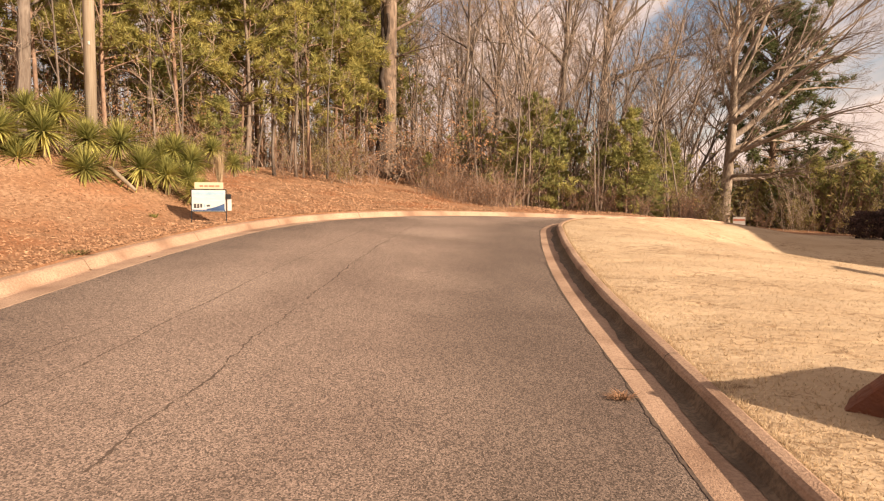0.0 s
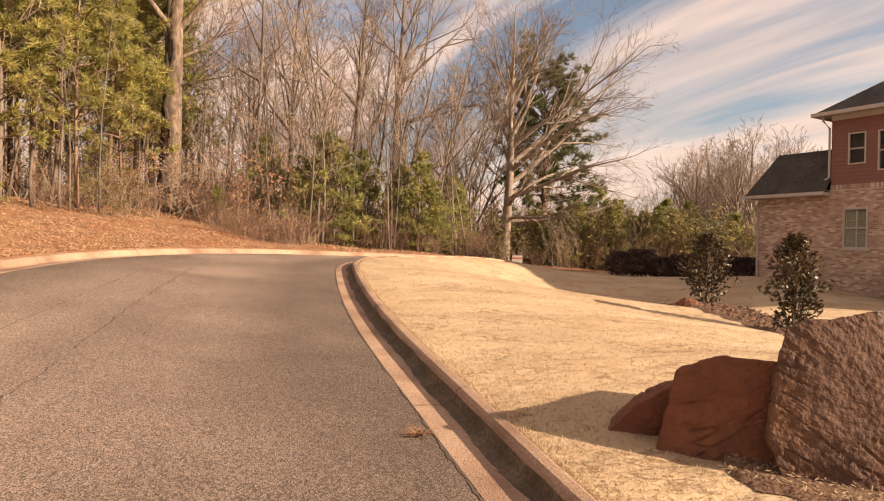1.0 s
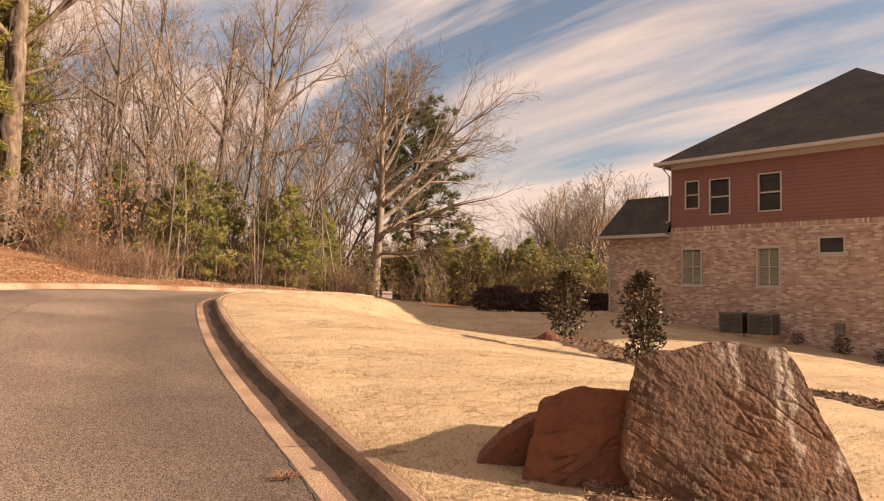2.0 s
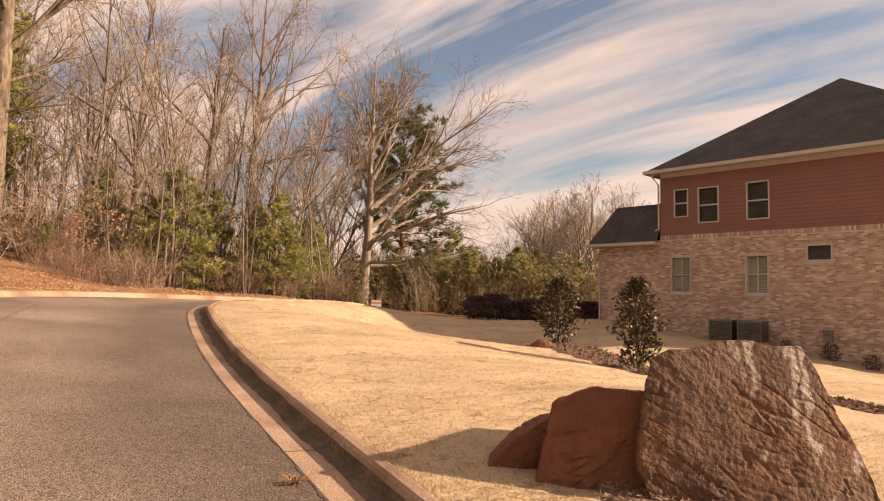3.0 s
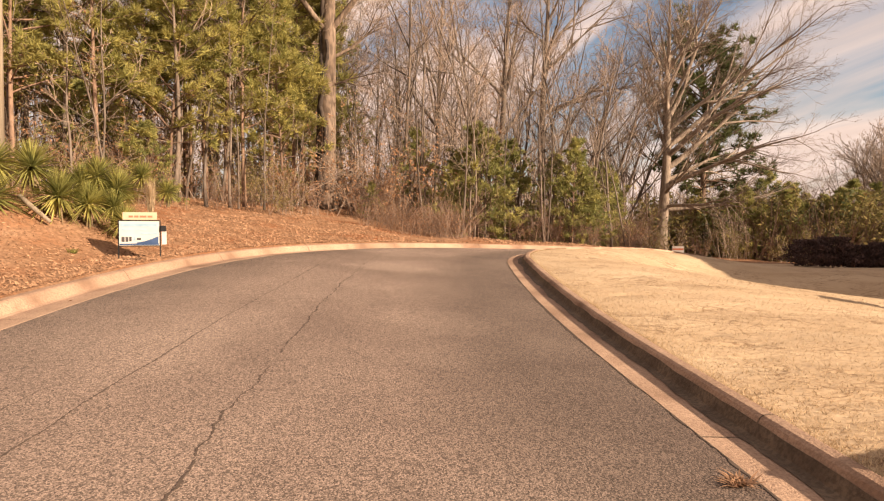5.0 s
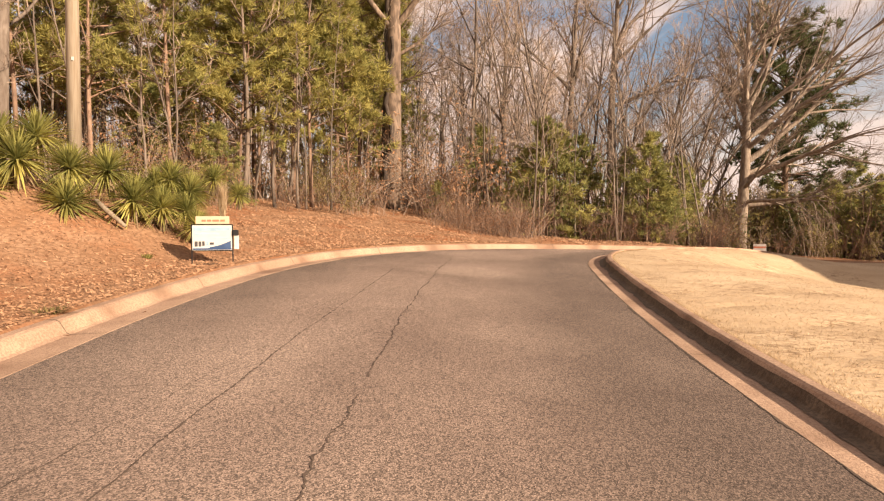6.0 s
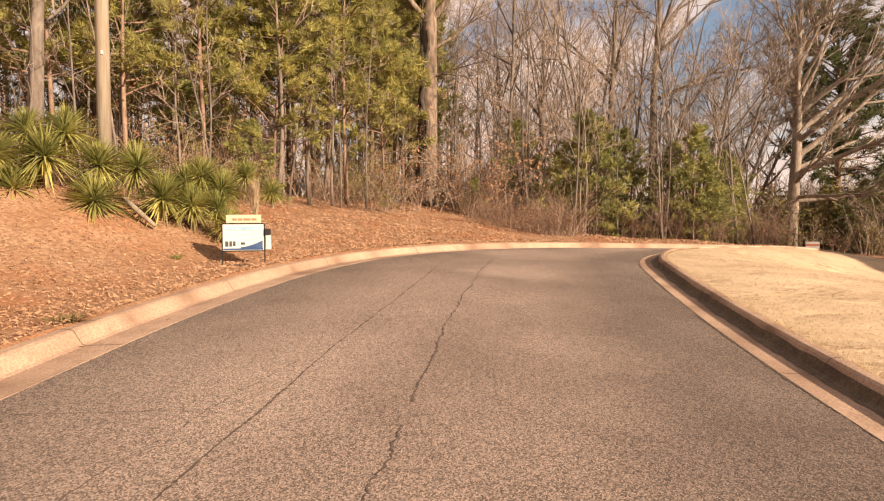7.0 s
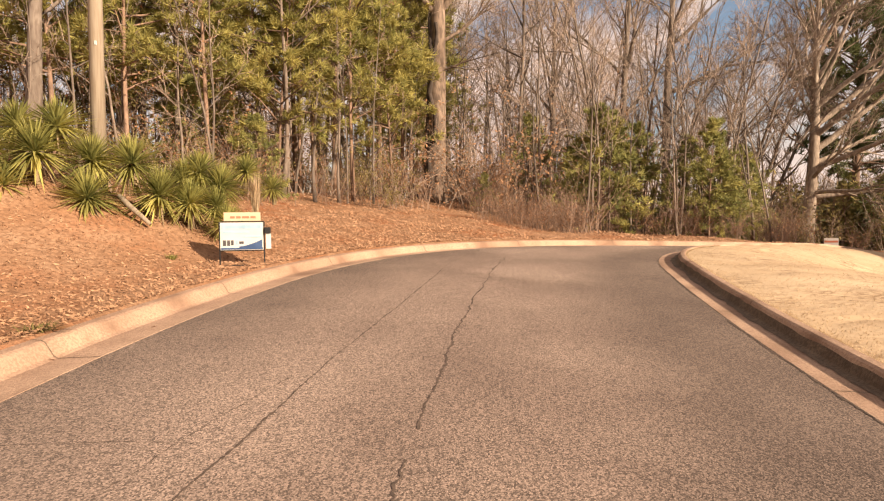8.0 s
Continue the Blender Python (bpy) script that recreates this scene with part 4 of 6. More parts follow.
    for i in range(72):
        x, y = spot(-50, 22, 25, 56)
        if left_dist(x, y) > (9 if x < 2 else 6.0) and not (-4.5 < x < -1.8 and y < 34):
            place(bare, i, x, y, rng.uniform(0.75, 1.25))
    for i in range(18):
        x, y = spot(-7, 5, 36, 56)
        place(bare, i, x, y, rng.uniform(0.85, 1.3))
    for i in range(168):
        x, y = spot(-50, 20, 24, 46)
        if left_dist(x, y) > (8.5 if x < 1 else 4.5) and not (-4.0 < x < -2.2 and y < 33):
            place(poles, i, x, y, rng.uniform(0.7, 1.3))
    for i in range(34):
        x, y = spot(-4, 17, 31, 46)
        if left_dist(x, y) > 3.5:
            place(poles, i, x, y, rng.uniform(0.95, 1.6))
    heads = [limbed_tree("round_tree", "round-headed bare tree beyond the house", 600 + i, 9.5 + i, 0.2, random_limbs(610 + i, 13, 2.4, 7.5, 6.2 + i, (30, 66), None, 0.04), (0, 0), 7, 5, 0.0085, 0.035, M_PALE) for i in range(2)]
    for i in range(16):
        x, y = spot(24, 38, 50, 70)
        place(bare if i % 2 else heads, i // 2, x, y, rng.uniform(0.45, 0.65), low(x, y))
    for i in range(13):
        x, y = spot(36, 50, 56, 76)
        place(heads, i, x, y, rng.uniform(0.85, 1.25), low(x, y))
    for i in range(16):
        x, y = spot(25, 42, 46, 60)
        place(young, i, x, y, rng.uniform(0.7, 1.2), low(x, y))
    for i, (x, y, s) in enumerate(((4.0, 32.0, 1.12), (4.9, 33.4, 0.95), (3.1, 33.4, 0.8), (8.6, 32.0, 0.9), (9.3, 32.8, 0.82), (7.9, 33.0, 0.8), (9.9, 33.2, 0.65), (6.4, 34.5, 0.9), (13.2, 40.3, 1.15), (12.6, 38.5, 0.9),
                                   (-1, 31, 0.35), (-12, 27, 0.8), (-9, 26, 0.6), (1.2, 36, 0.9), (20.0, 42.5, 0.5), (22.6, 41.5, 0.55), (24.0, 42.5, 0.6), (21.2, 43.5, 0.7), (29.0, 40.5, 0.95), (28.2, 41.5, 0.8), (26.5, 42.0, 0.75))):
        place(young, i, x, y, s, low(x, y) if x > 7 else None)
    for i in range(84):
        x, y = spot(-3, 21, 26, 46)
        if left_dist(x, y) > 1.8:
            place(thin, i, x, y, rng.uniform(0.35, 1.0))
    for i in range(26):                                # the reddish thicket at the bank's end
        x, y = spot(-2, 6, 25, 31)
        if left_dist(x, y) > 2.2:
            place(bush, 3 * i, x, y, rng.uniform(0.4, 0.75))
    rust = [brush("brush", "tangled understorey with rusty clinging leaves", 505, 3.6, 15, 1.6, M_TWIG, M_DRYLEAF, 4)]
    for i in range(60):
        x, y = spot(-50, 2, 23, 40)
        if left_dist(x, y) > 8.0:
            place(bush if i % 3 else rust, i + 1, x, y, rng.uniform(0.5, 1.1))
    for i in range(34):
        x, y = spot(-50, 3, 30, 46)
        place(rust, i, x, y, rng.uniform(0.9, 1.8))
    for i in range(74):
        x, y = spot(21, 52, 41, 54)
        place(bush if i % 3 else thin, i, x, y, rng.uniform(0.5, 1.25), low(x, y))


build_woods()


def build_far_woods():
    """Thin trunks and twigs deep in the woods, beyond counting."""
    rng = random.Random(77)
    s = Shape()
    for _ in range(900):
        deg, r = rng.uniform(-58, 62), rng.uniform(46, 90)
        a = radians(deg)
        x, y = math.sin(a) * r, math.cos(a) * r
        z = float(base_z(x, y)) + (1.9 if x < 0 else 0.1)
        h = rng.uniform(8, 16) * (1.0 - 0.55 * float(smooth01((deg - 17) / 8))) * (r / 68)
        st = wander(Vector((x, y, z - 0.5)), Vector((rng.uniform(-0.12, 0.12), rng.uniform(-0.12, 0.12), 1)), h, 5, rng, 0.08)
        w = rng.uniform(0.05, 0.13)
        s.tube(st, [w, w * 0.85, w * 0.65, w * 0.4, w * 0.25, w * 0.12], 4, False)
        for _ in range(16):
            q, e = at_path(st, rng.uniform(0.25, 0.99))
            b = wander(q, side_dir(e, radians(rng.uniform(25, 60)), rng.uniform(0, 6.28)), h * rng.uniform(0.08, 0.28), 2, rng, 0.15, 0.1)
            s.tube(b, [0.028, 0.02, 0.01], 3, False)
    stuff("far_woods", s, M_TWIG, "dense bare trunks and twigs deep in the winter woods", "woods")


build_far_woods()


def build_far_undergrowth():
    """Leafy and twiggy undergrowth that closes the view deep in the woods."""
    rng = random.Random(78)
    for name, material, label, clumps, size in (("far_undergrowth", M_UNDERLEAF, "olive-brown undergrowth deep in the winter woods", 520, 0.16),
                                                ("far_thicket", M_TWIG_RED, "tangled brown thicket deep in the winter woods", 300, 0.0),
                                                ("far_evergreens", M_NEEDLE_DARK, "dark evergreen undergrowth deep in the winter woods", 260, 0.15)):
        s = Shape()
        for _ in range(clumps):
            deg, r = rng.uniform(-56, 54), rng.uniform(45, 72)
            if rng.random() < 0.4:                     # thickest behind the wide tree and the hedge
                deg, r = rng.uniform(21, 44), rng.uniform(45, 58)
            if deg < 2 and size:
                r += 6
            a = radians(deg)
            x, y = math.sin(a) * r, math.cos(a) * r
            z = float(base_z(x, y)) + (1.7 if x < 0 else 0.0)
            h, w = rng.uniform(1.6, 5.2), rng.uniform(0.7, 1.7)
            if size:
                for _ in range(95):
                    f = rng.random()
                    q, k = rng.uniform(0, 6.28), w * math.sqrt(rng.random()) * (1.1 - 0.7 * f)
                    c = Vector((x + math.cos(q) * k, y + math.sin(q) * k, z + h * f))
                    u = Vector((rng.uniform(-1, 1), rng.uniform(-1, 1), rng.uniform(-1, 1))).normalized() * size * rng.uniform(0.6, 1.3)
                    v = u.orthogonal().normalized() * u.length * 0.5
                    s.add([tuple(c - u), tuple(c + v), tuple(c + u), tuple(c - v)], [(0, 1, 2, 3)])
            else:
                for _ in range(26):
                    b0 = Vector((x + rng.uniform(-w, w), y + rng.uniform(-w, w), z - 0.2))
                    st = wander(b0, Vector((rng.uniform(-0.5, 0.5), rng.uniform(-0.5, 0.5), 1)), h * rng.uniform(0.5, 1.2), 3, rng, 0.2)
                    s.tube(st, [0.030, 0.024, 0.017, 0.010], 3, False)
        stuff(name, s, material, label, "undergrowth")


build_far_undergrowth()


# ---------------------------------------------------------------- house
HOUSE = Matrix.Translation((23.15, 20.9, 0)) @ Matrix.Rotation(math.atan2(-0.968, 0.25), 4, "Z")
# in the house's own frame x runs along the wall seen from the road, y into the house, z up


def wall_pieces(s, x0, x1, z0, z1, y0, y1, holes):
    """A wall between y0 and y1, with rectangular holes (xa, za, xb, zb) through it."""
    xs = sorted({x0, x1, *[h[0] for h in holes], *[h[2] for h in holes]})
    for a, b in zip(xs, xs[1:]):
        cuts = sorted((h[1], h[3]) for h in holes if h[0] <= a and h[2] >= b)
        z = z0
        for za, zb in cuts:
            s.box(a, y0, z, b, y1, za)
            z = zb
        s.box(a, y0, z, b, y1, z1)


def window(parent, x0, z0, x1, z1, label, blinds, brick):
    w = part("window_frame", Shape(), M_TRIM, parent)
    f = Shape()
    t = 0.055 if not brick else 0.07
    p = -0.03
    f.box(x0 - t, p, z0 - t, x0, 0.1, z1 + t); f.box(x1, p, z0 - t, x1 + t, 0.1, z1 + t)
    f.box(x0, p, z1, x1, 0.1, z1 + t); f.box(x0, p, z0 - t, x1, 0.1, z0)
    wide = (x1 - x0) > (z1 - z0)
    zm = (z0 + z1) / 2
    if not wide:
        f.box(x0, 0.02, zm - 0.03, x1, 0.09, zm + 0.03)
    w.data = f.mesh("window_frame", M_TRIM)
    tagged(w, label)
    if brick:
        sl = Shape(); sl.box(x0 - 0.16, -0.07, z0 - 0.16, x1 + 0.16, 0.05, z0 - t - 0.003)
        part("sill", sl, M_TRIM, w)
    gl = Shape()
    gl.add([(x0, 0.07, z0), (x1, 0.07, z0), (x1, 0.07, z1), (x0, 0.07, z1)], [(0, 1, 2, 3)])
    gob = part("pane", gl, M_GLASS, w)
    gob.visible_shadow = False
    if blinds:
        b = Shape()
        xm = (x0 + x1) / 2
        b.box(xm - 0.03, 0.10, z0, xm + 0.03, 0.13, z1)
        b.box(x0, 0.10, z0, x0 + 0.03, 0.13, z1); b.box(x1 - 0.03, 0.10, z0, x1, 0.13, z1)
        z = z0 + 0.04
        while z < z1 - 0.05:
            b.add([(x0 + 0.03, 0.10, z), (x1 - 0.03, 0.10, z), (x1 - 0.03, 0.145, z + 0.06), (x0 + 0.03, 0.145, z + 0.06)], [(0, 1, 2, 3)])
            z += 0.085
        part("blind", b, M_BLIND, w, "cream louvred shutter blinds")
    else:
        b = Shape(); b.box(x0, 0.10, z0, x1, 0.115, z1)
        part("insect_screen", b, M_DARK, w)
    return w


def lay_bricks(h, holes, x0, x1, z0, z1):
    """Running bond over the wall's face; the stretch beside the garden is laid brick by brick."""
    rng = random.Random(90)
    w, hg = 0.203, 0.066
    field = Shape()
    one = Shape()
    one.box(0, 0, 0, w, 0.02, hg)
    me = one.mesh("brick", M_BRICK_PIECE)
    row, z = 0, z0
    while z + hg < z1:
        x = x0 - (w + 0.01) * 0.5 * (row % 2)
        while x < x1:
            a, b = max(x, x0), min(x + w, x1)
            for c in holes:                            # cut at the openings' frames
                if z + hg > c[1] - 0.16 and z < c[3] + 0.08:
                    if a < c[0] - 0.08 < b:
                        b = c[0] - 0.08
                    elif a < c[2] + 0.08 < b:
                        a = c[2] + 0.08
                    elif a >= c[0] - 0.08 and b <= c[2] + 0.08:
                        b = a
            y = rng.uniform(-0.003, 0.003)
            if b - a > 0.03:
                if b - a > w - 1e-6 and 5.0 < x < 7.9 and 0.75 < z < 2.55:
                    ob = new("brick", me)
                    ob.parent = h
                    ob.matrix_basis = Matrix.Translation((x, y, z))
                else:
                    field.box(a, y, z, b, y + 0.02, z + hg)
            x += w + 0.01
        z += hg + 0.01
        row += 1
    tagged(part("brickwork", field, M_BRICK_FIELD, h, "blended tan and rose brick"), "blended tan and rose brick", "", "", "stuff")


def build_house():
    h = thing("house", "two-storey house with brick below and dark red siding above", "house", m=HOUSE)
    D = 11.8
    up = ((0.72, 5.24, 1.28, 6.40), (1.82, 4.92, 2.63, 6.38), (3.87, 4.92, 4.68, 6.40))
    low = ((0.58, 1.90, 1.38, 3.38), (3.80, 1.88, 4.60, 3.36), (6.10, 3.16, 6.90, 3.70))
    g0 = -1.6
    s = Shape()
    wall_pieces(s, -3.18, D, g0, 4.22, 0.012, 0.25, low)
    tagged(part("mortar", s, M_MORTAR, h, "pale mortar between the bricks"), "", "", "", "stuff")
    s = Shape()
    s.box(-3.18, 0.25, g0, -2.93, 8.0, 3.98)            # wing end
    s.box(-2.93, 7.75, g0, 0, 8.0, 3.98)
    s.box(D - 0.25, 0.25, g0, D, D, 4.22)
    s.box(0, D - 0.25, g0, D - 0.25, D, 4.22)
    s.box(0, 8.0, g0, 0.25, D - 0.25, 4.22)
    part("brick_wall", s, M_BRICK, h, "blended tan and rose brick")
    lay_bricks(h, low, -3.18, D, -1.3, 4.21)
    s = Shape()
    x = 0.0
    while x < D - 0.01:                                # soldier course
        s.box(x, -0.02, 4.223, x + 0.066, 0.2, 4.40)
        x += 0.076
    part("soldier_course", s, M_BRICK_FIELD, h, "upright brick band")
    s = Shape()
    wall_pieces(s, 0, D, 4.403, 7.3, 0.03, 0.2, up)
    s.box(0, 0.2, 4.403, 0.17, D, 7.3)
    s.box(D - 0.17, 0.2, 4.403, D, D, 7.3)
    s.box(0.17, D - 0.17, 4.403, D - 0.17, D, 7.3)
    part("upper_wall", s, M_SIDING, h)
    z = 4.405
    while z < 7.25:                                    # lapped boards, cut round the windows
        xs = sorted({0.0, D, *[u[0] - 0.06 for u in up], *[u[2] + 0.06 for u in up]})
        free = [(a, b) for a, b in zip(xs, xs[1:]) if not any(u[0] - 0.07 <= a and u[2] + 0.07 >= b and u[1] - 0.16 < z < u[3] + 0.06 for u in up)]
        runs = []
        for a, b in free:
            if runs and abs(runs[-1][1] - a) < 1e-6:
                runs[-1][1] = b
            else:
                runs.append([a, b])
        for a, b in runs:
            s = Shape()
            s.add([(a, 0.012, z), (b, 0.012, z), (b, 0.028, z + 0.165), (a, 0.028, z + 0.165), (a, 0.03, z), (b, 0.03, z)], [(0, 1, 2, 3), (4, 5, 1, 0)])
            part("siding_board", s, M_SIDING, h)
        z += 0.16
    for u in up:
        window(h, *u, "cream-framed sash window with dark screens", False, False)
    for i, u in enumerate(low):
        window(h, *u, "cream-framed window in the brick wall", i < 2, True)
    # roof, fascia, gutters
    o = 0.45
    s = Shape()
    zt, zp = 7.36, 11.85
    v = [(-o, -o, zt), (D + o, -o, zt), (D + o, D + o, zt), (-o, D + o, zt), (D / 2, D / 2, zp)]
    s.add(v, [(0, 1, 4), (1, 2, 4), (2, 3, 4), (3, 0, 4), (3, 2, 1, 0)])
    roof = part("roof", s, M_SHINGLE, h, "dark charcoal shingle hip roof")
    s = Shape()
    s.box(-o - 0.11, -o - 0.11, zt - 0.15, D + o, -o, zt - 0.004); s.box(-o - 0.11, -o, zt - 0.15, -o, D + o, zt - 0.004)
    part("gutter", s, M_TRIM, roof, "cream eaves gutter")
    s = Shape()
    s.box(-o, -o, zt - 0.12, D + o, 0.03, zt - 0.09)
    s.box(-o, 0.03, zt - 0.12, 0, D, zt - 0.09)
    s.box(0, 0.005, zt - 0.32, D, 0.03, zt - 0.12)
    part("soffit", s, M_TRIM, roof)
    # wing roof: hip falling to the left and to the front
    s = Shape()
    xe, ze, zr = -3.18 - 0.4, 4.14, 6.05
    s.add([(xe, -0.4, ze), (0, -0.4, ze), (xe, 8.4, ze), (0, 8.4, ze), (-2.9, 1.15, zr), (0, 1.15, zr), (-2.9, 6.85, zr), (0, 6.85, zr)],
          [(0, 1, 5, 4), (2, 0, 4, 6), (4, 5, 7, 6), (3, 2, 6, 7), (0, 2, 3, 1)])
    wing = part("wing_roof", s, M_SHINGLE, h, "lower shingle roof of the side wing")
    s = Shape()
    s.box(xe - 0.1, -0.51, ze - 0.14, -0.02, -0.40, ze - 0.004); s.box(xe - 0.1, -0.40, ze - 0.14, xe, 8.4, ze - 0.004)
    s.box(xe, -0.40, ze - 0.16, -0.02, -0.003, ze - 0.03)
    part("gutter", s, M_TRIM, wing, "cream eaves gutter")
    for x, z0, z1 in ((-0.04, 4.62, 7.15), (-3.14, 0.45, 4.0)):
        s = Shape()
        top = Vector((x - 0.10, -0.42, z1))
        s.tube([top, top - Vector((0, -0.02, 0.12)), Vector((x, -0.06, z1 - 0.42)), Vector((x, -0.06, z0 + 0.1)), Vector((x - 0.12, -0.16, z0))], [0.045] * 5, 8)
        part("downspout", s, M_TRIM, h, "cream metal downspout", True)
    return h


build_house()


def build_air_units():
    for i, x in enumerate((2.72, 3.86)):
        ob = thing("air_conditioner", "dark grey louvred outdoor air conditioner beside the brick wall", "air conditioner", "air conditioners by the wall")
        w, d, hgt = 0.92, 0.85, 0.85
        s = Shape()
        s.box(0.03, 0.03, 0.04, w - 0.03, d - 0.03, hgt - 0.05)
        part("body", s, M_DARK, ob)
        for k in range(15):
            s = Shape()
            z = 0.08 + k * 0.05
            s.box(0, 0, z, w, 0.03, z + 0.022)
            s.box(0, 0, z, 0.03, d, z + 0.022); s.box(w - 0.03, 0, z, w, d, z + 0.022)
            part("louvre", s, M_METAL, ob)
        s = Shape(); s.box(-0.01, -0.01, hgt - 0.05, w + 0.01, d, hgt)
        for a in (0, w - 0.05):
            s.box(a, -0.008, 0.04, a + 0.05, 0.04, hgt - 0.05)
        part("cover", s, M_METAL, ob)
        s = Shape(); s.box(-0.08, -0.08, -0.4, w + 0.08, d + 0.05, 0.04)
        part("pad", s, M_CONCRETE, ob, "concrete pad")
        ob.matrix_basis = HOUSE @ pose(x, -1.25, -0.10)


build_air_units()


# ---------------------------------------------------------------- boulders
def boulder(name, label, outline, thick, centre, face_turn, seed, material, lean=0.0, ridges=0.05, cell=1.0, dip=30, fineness=0.03, slant=0.0):
    """A standing slab: its front outline in its own plane (x along the face, z up), with a fairly flat face, chipped edges and slanting ledges."""
    bm = bmesh.new()
    rings = ((-0.5, 0.985), (-0.47, 1.0), (-0.36, 0.985), (-0.1, 0.90), (0.25, 0.78), (0.5, 0.6)) if not slant else ((-0.5, 0.985), (-0.48, 1.0), (-0.40, 0.97), (-0.1, 0.93), (0.25, 0.90), (0.46, 0.86), (0.5, 0.74))
    cx = sum(p[0] for p in outline) / len(outline)
    cz = sum(p[1] for p in outline) / len(outline)
    loops = []
    for dep, k in rings:
        loops.append([bm.verts.new((cx + (x - cx) * k + slant * (dep + 0.5) * thick, dep * thick, cz + (z - cz) * k)) for x, z in outline])
    n = len(outline)
    for a, b in zip(loops, loops[1:]):
        for i in range(n):
            bm.faces.new((a[i], a[(i + 1) % n], b[(i + 1) % n], b[i]))
    for loop, dep, flip in ((loops[0], -0.52, True), (loops[-1], 0.5, False)):
        mid = cx + slant * max(dep + 0.5, 0) * thick
        c = bm.verts.new((mid, dep * thick, cz))
        inner = [bm.verts.new((mid + (v.co.x - mid) * 0.5, dep * thick, cz + (v.co.z - cz) * 0.5)) for v in loop]
        for i in range(n):
            j = (i + 1) % n
            q, t = (loop[i], loop[j], inner[j], inner[i]), (inner[i], inner[j], c)
            bm.faces.new(q[::-1] if flip else q)
            bm.faces.new(t[::-1] if flip else t)
    bmesh.ops.recalc_face_normals(bm, faces=bm.faces[:])
    bmesh.ops.triangulate(bm, faces=bm.faces[:])
    for _ in range(5):
        bmesh.ops.subdivide_edges(bm, edges=[e for e in bm.edges if e.calc_length() > fineness], cuts=1, use_grid_fill=True)
        bmesh.ops.triangulate(bm, faces=[f for f in bm.faces if len(f.verts) > 3])
    bm.normal_update()
    off = Vector((seed * 3.7, seed * 1.3, seed))
    ca, sa = math.cos(radians(dip)), math.sin(radians(dip))
    moves = []
    for v in bm.verts:
        p = v.co
        qx, qz = p.x * ca - p.z * sa, p.z * ca + p.x * sa                           # along and across the bedding
        w = noise.noise(Vector((qx * 1.6, p.y * 2, qz * 2.2)) + off)
        rough = noise.fractal(Vector((qx * 2.2, p.y * 3, qz * 7.5)) + off, 0.8, 2.1, 5)      # splintered along the bedding
        t = qz * cell * 4.2 + w * 1.3 + rough * 0.35
        t -= math.floor(t)
        place = smooth01((noise.noise(Vector((qx * 2.0, p.y, qz * 3.1)) + off * 1.7) - 0.02) / 0.25)
        ledge = (t - 0.5 if t < 0.9 else (1 - t) * 4 - 0.0) * place                          # short broken steps
        chip = noise.noise(Vector((qx * 3.0, p.y * 4, qz * 11)) + off * 2.3)
        groove = -max(0.0, 1 - abs(chip) / 0.10) * smooth01((noise.noise(p * 2.6 + off) + 0.05) / 0.3)
        big = noise.noise(p * 1.5 + off)
        fine = noise.fractal(p * 13 + off, 0.8, 2.1, 4)
        moves.append(v.normal * (ledge * ridges + rough * ridges * 0.4 + groove * ridges * 0.9 + big * 0.035 + fine * 0.0055))
    for v, m in zip(bm.verts, moves):
        v.co += m
    me = bpy.data.meshes.new(name)
    bm.to_mesh(me)
    bm.free()
    me.materials.append(material)
    ob = new(name, me)
    ob.matrix_basis = pose(centre[0], centre[1], centre[2], lean, 0, face_turn)
    return tagged(ob, label, "boulder", "boulders on the lawn")


# outlines as seen from the road; x to the right along the face
BOULDER_TURN = -20
boulder("boulder", "large brown slab boulder with pale streaks, standing on the lawn",
        [(-0.50, -0.50), (-0.58, -0.05), (-0.67, 0.22), (-0.64, 0.52), (-0.59, 0.80), (-0.55, 0.96), (-0.44, 1.01), (-0.26, 1.02), (-0.08, 1.08), (0.11, 1.10), (0.30, 1.05), (0.50, 1.05), (0.61, 0.88), (0.74, 0.55), (0.93, 0.15), (1.17, -0.50)],
        1.40, (4.10, 3.57, 0.17), BOULDER_TURN - 9, 3.0, M_ROCK_STREAK, -7, 0.014, 0.55, 36, 0.018, 0.32)
boulder("boulder", "rust-red upright boulder leaning beside a bigger one",
        [(-0.46, -0.40), (-0.38, 0.04), (-0.26, 0.50), (-0.23, 0.53), (-0.03, 0.61), (0.05, 0.625), (0.42, 0.595), (0.45, 0.57), (0.40, 0.26), (0.31, -0.40)],
        0.34, (3.17, 3.76, 0.32), BOULDER_TURN - 15, 8.0, M_ROCK_RED, -8, 0.020, 0.9, -24, 0.02)
boulder("boulder", "low rust-red boulder half sunk in the lawn",
        [(-0.56, -0.35), (-0.50, -0.06), (-0.26, 0.15), (0.04, 0.31), (0.35, 0.37), (0.42, -0.35)],
        0.40, (3.14, 4.26, 0.40), BOULDER_TURN, 12.0, M_ROCK_RED, 0, 0.02, 0.8, 40)


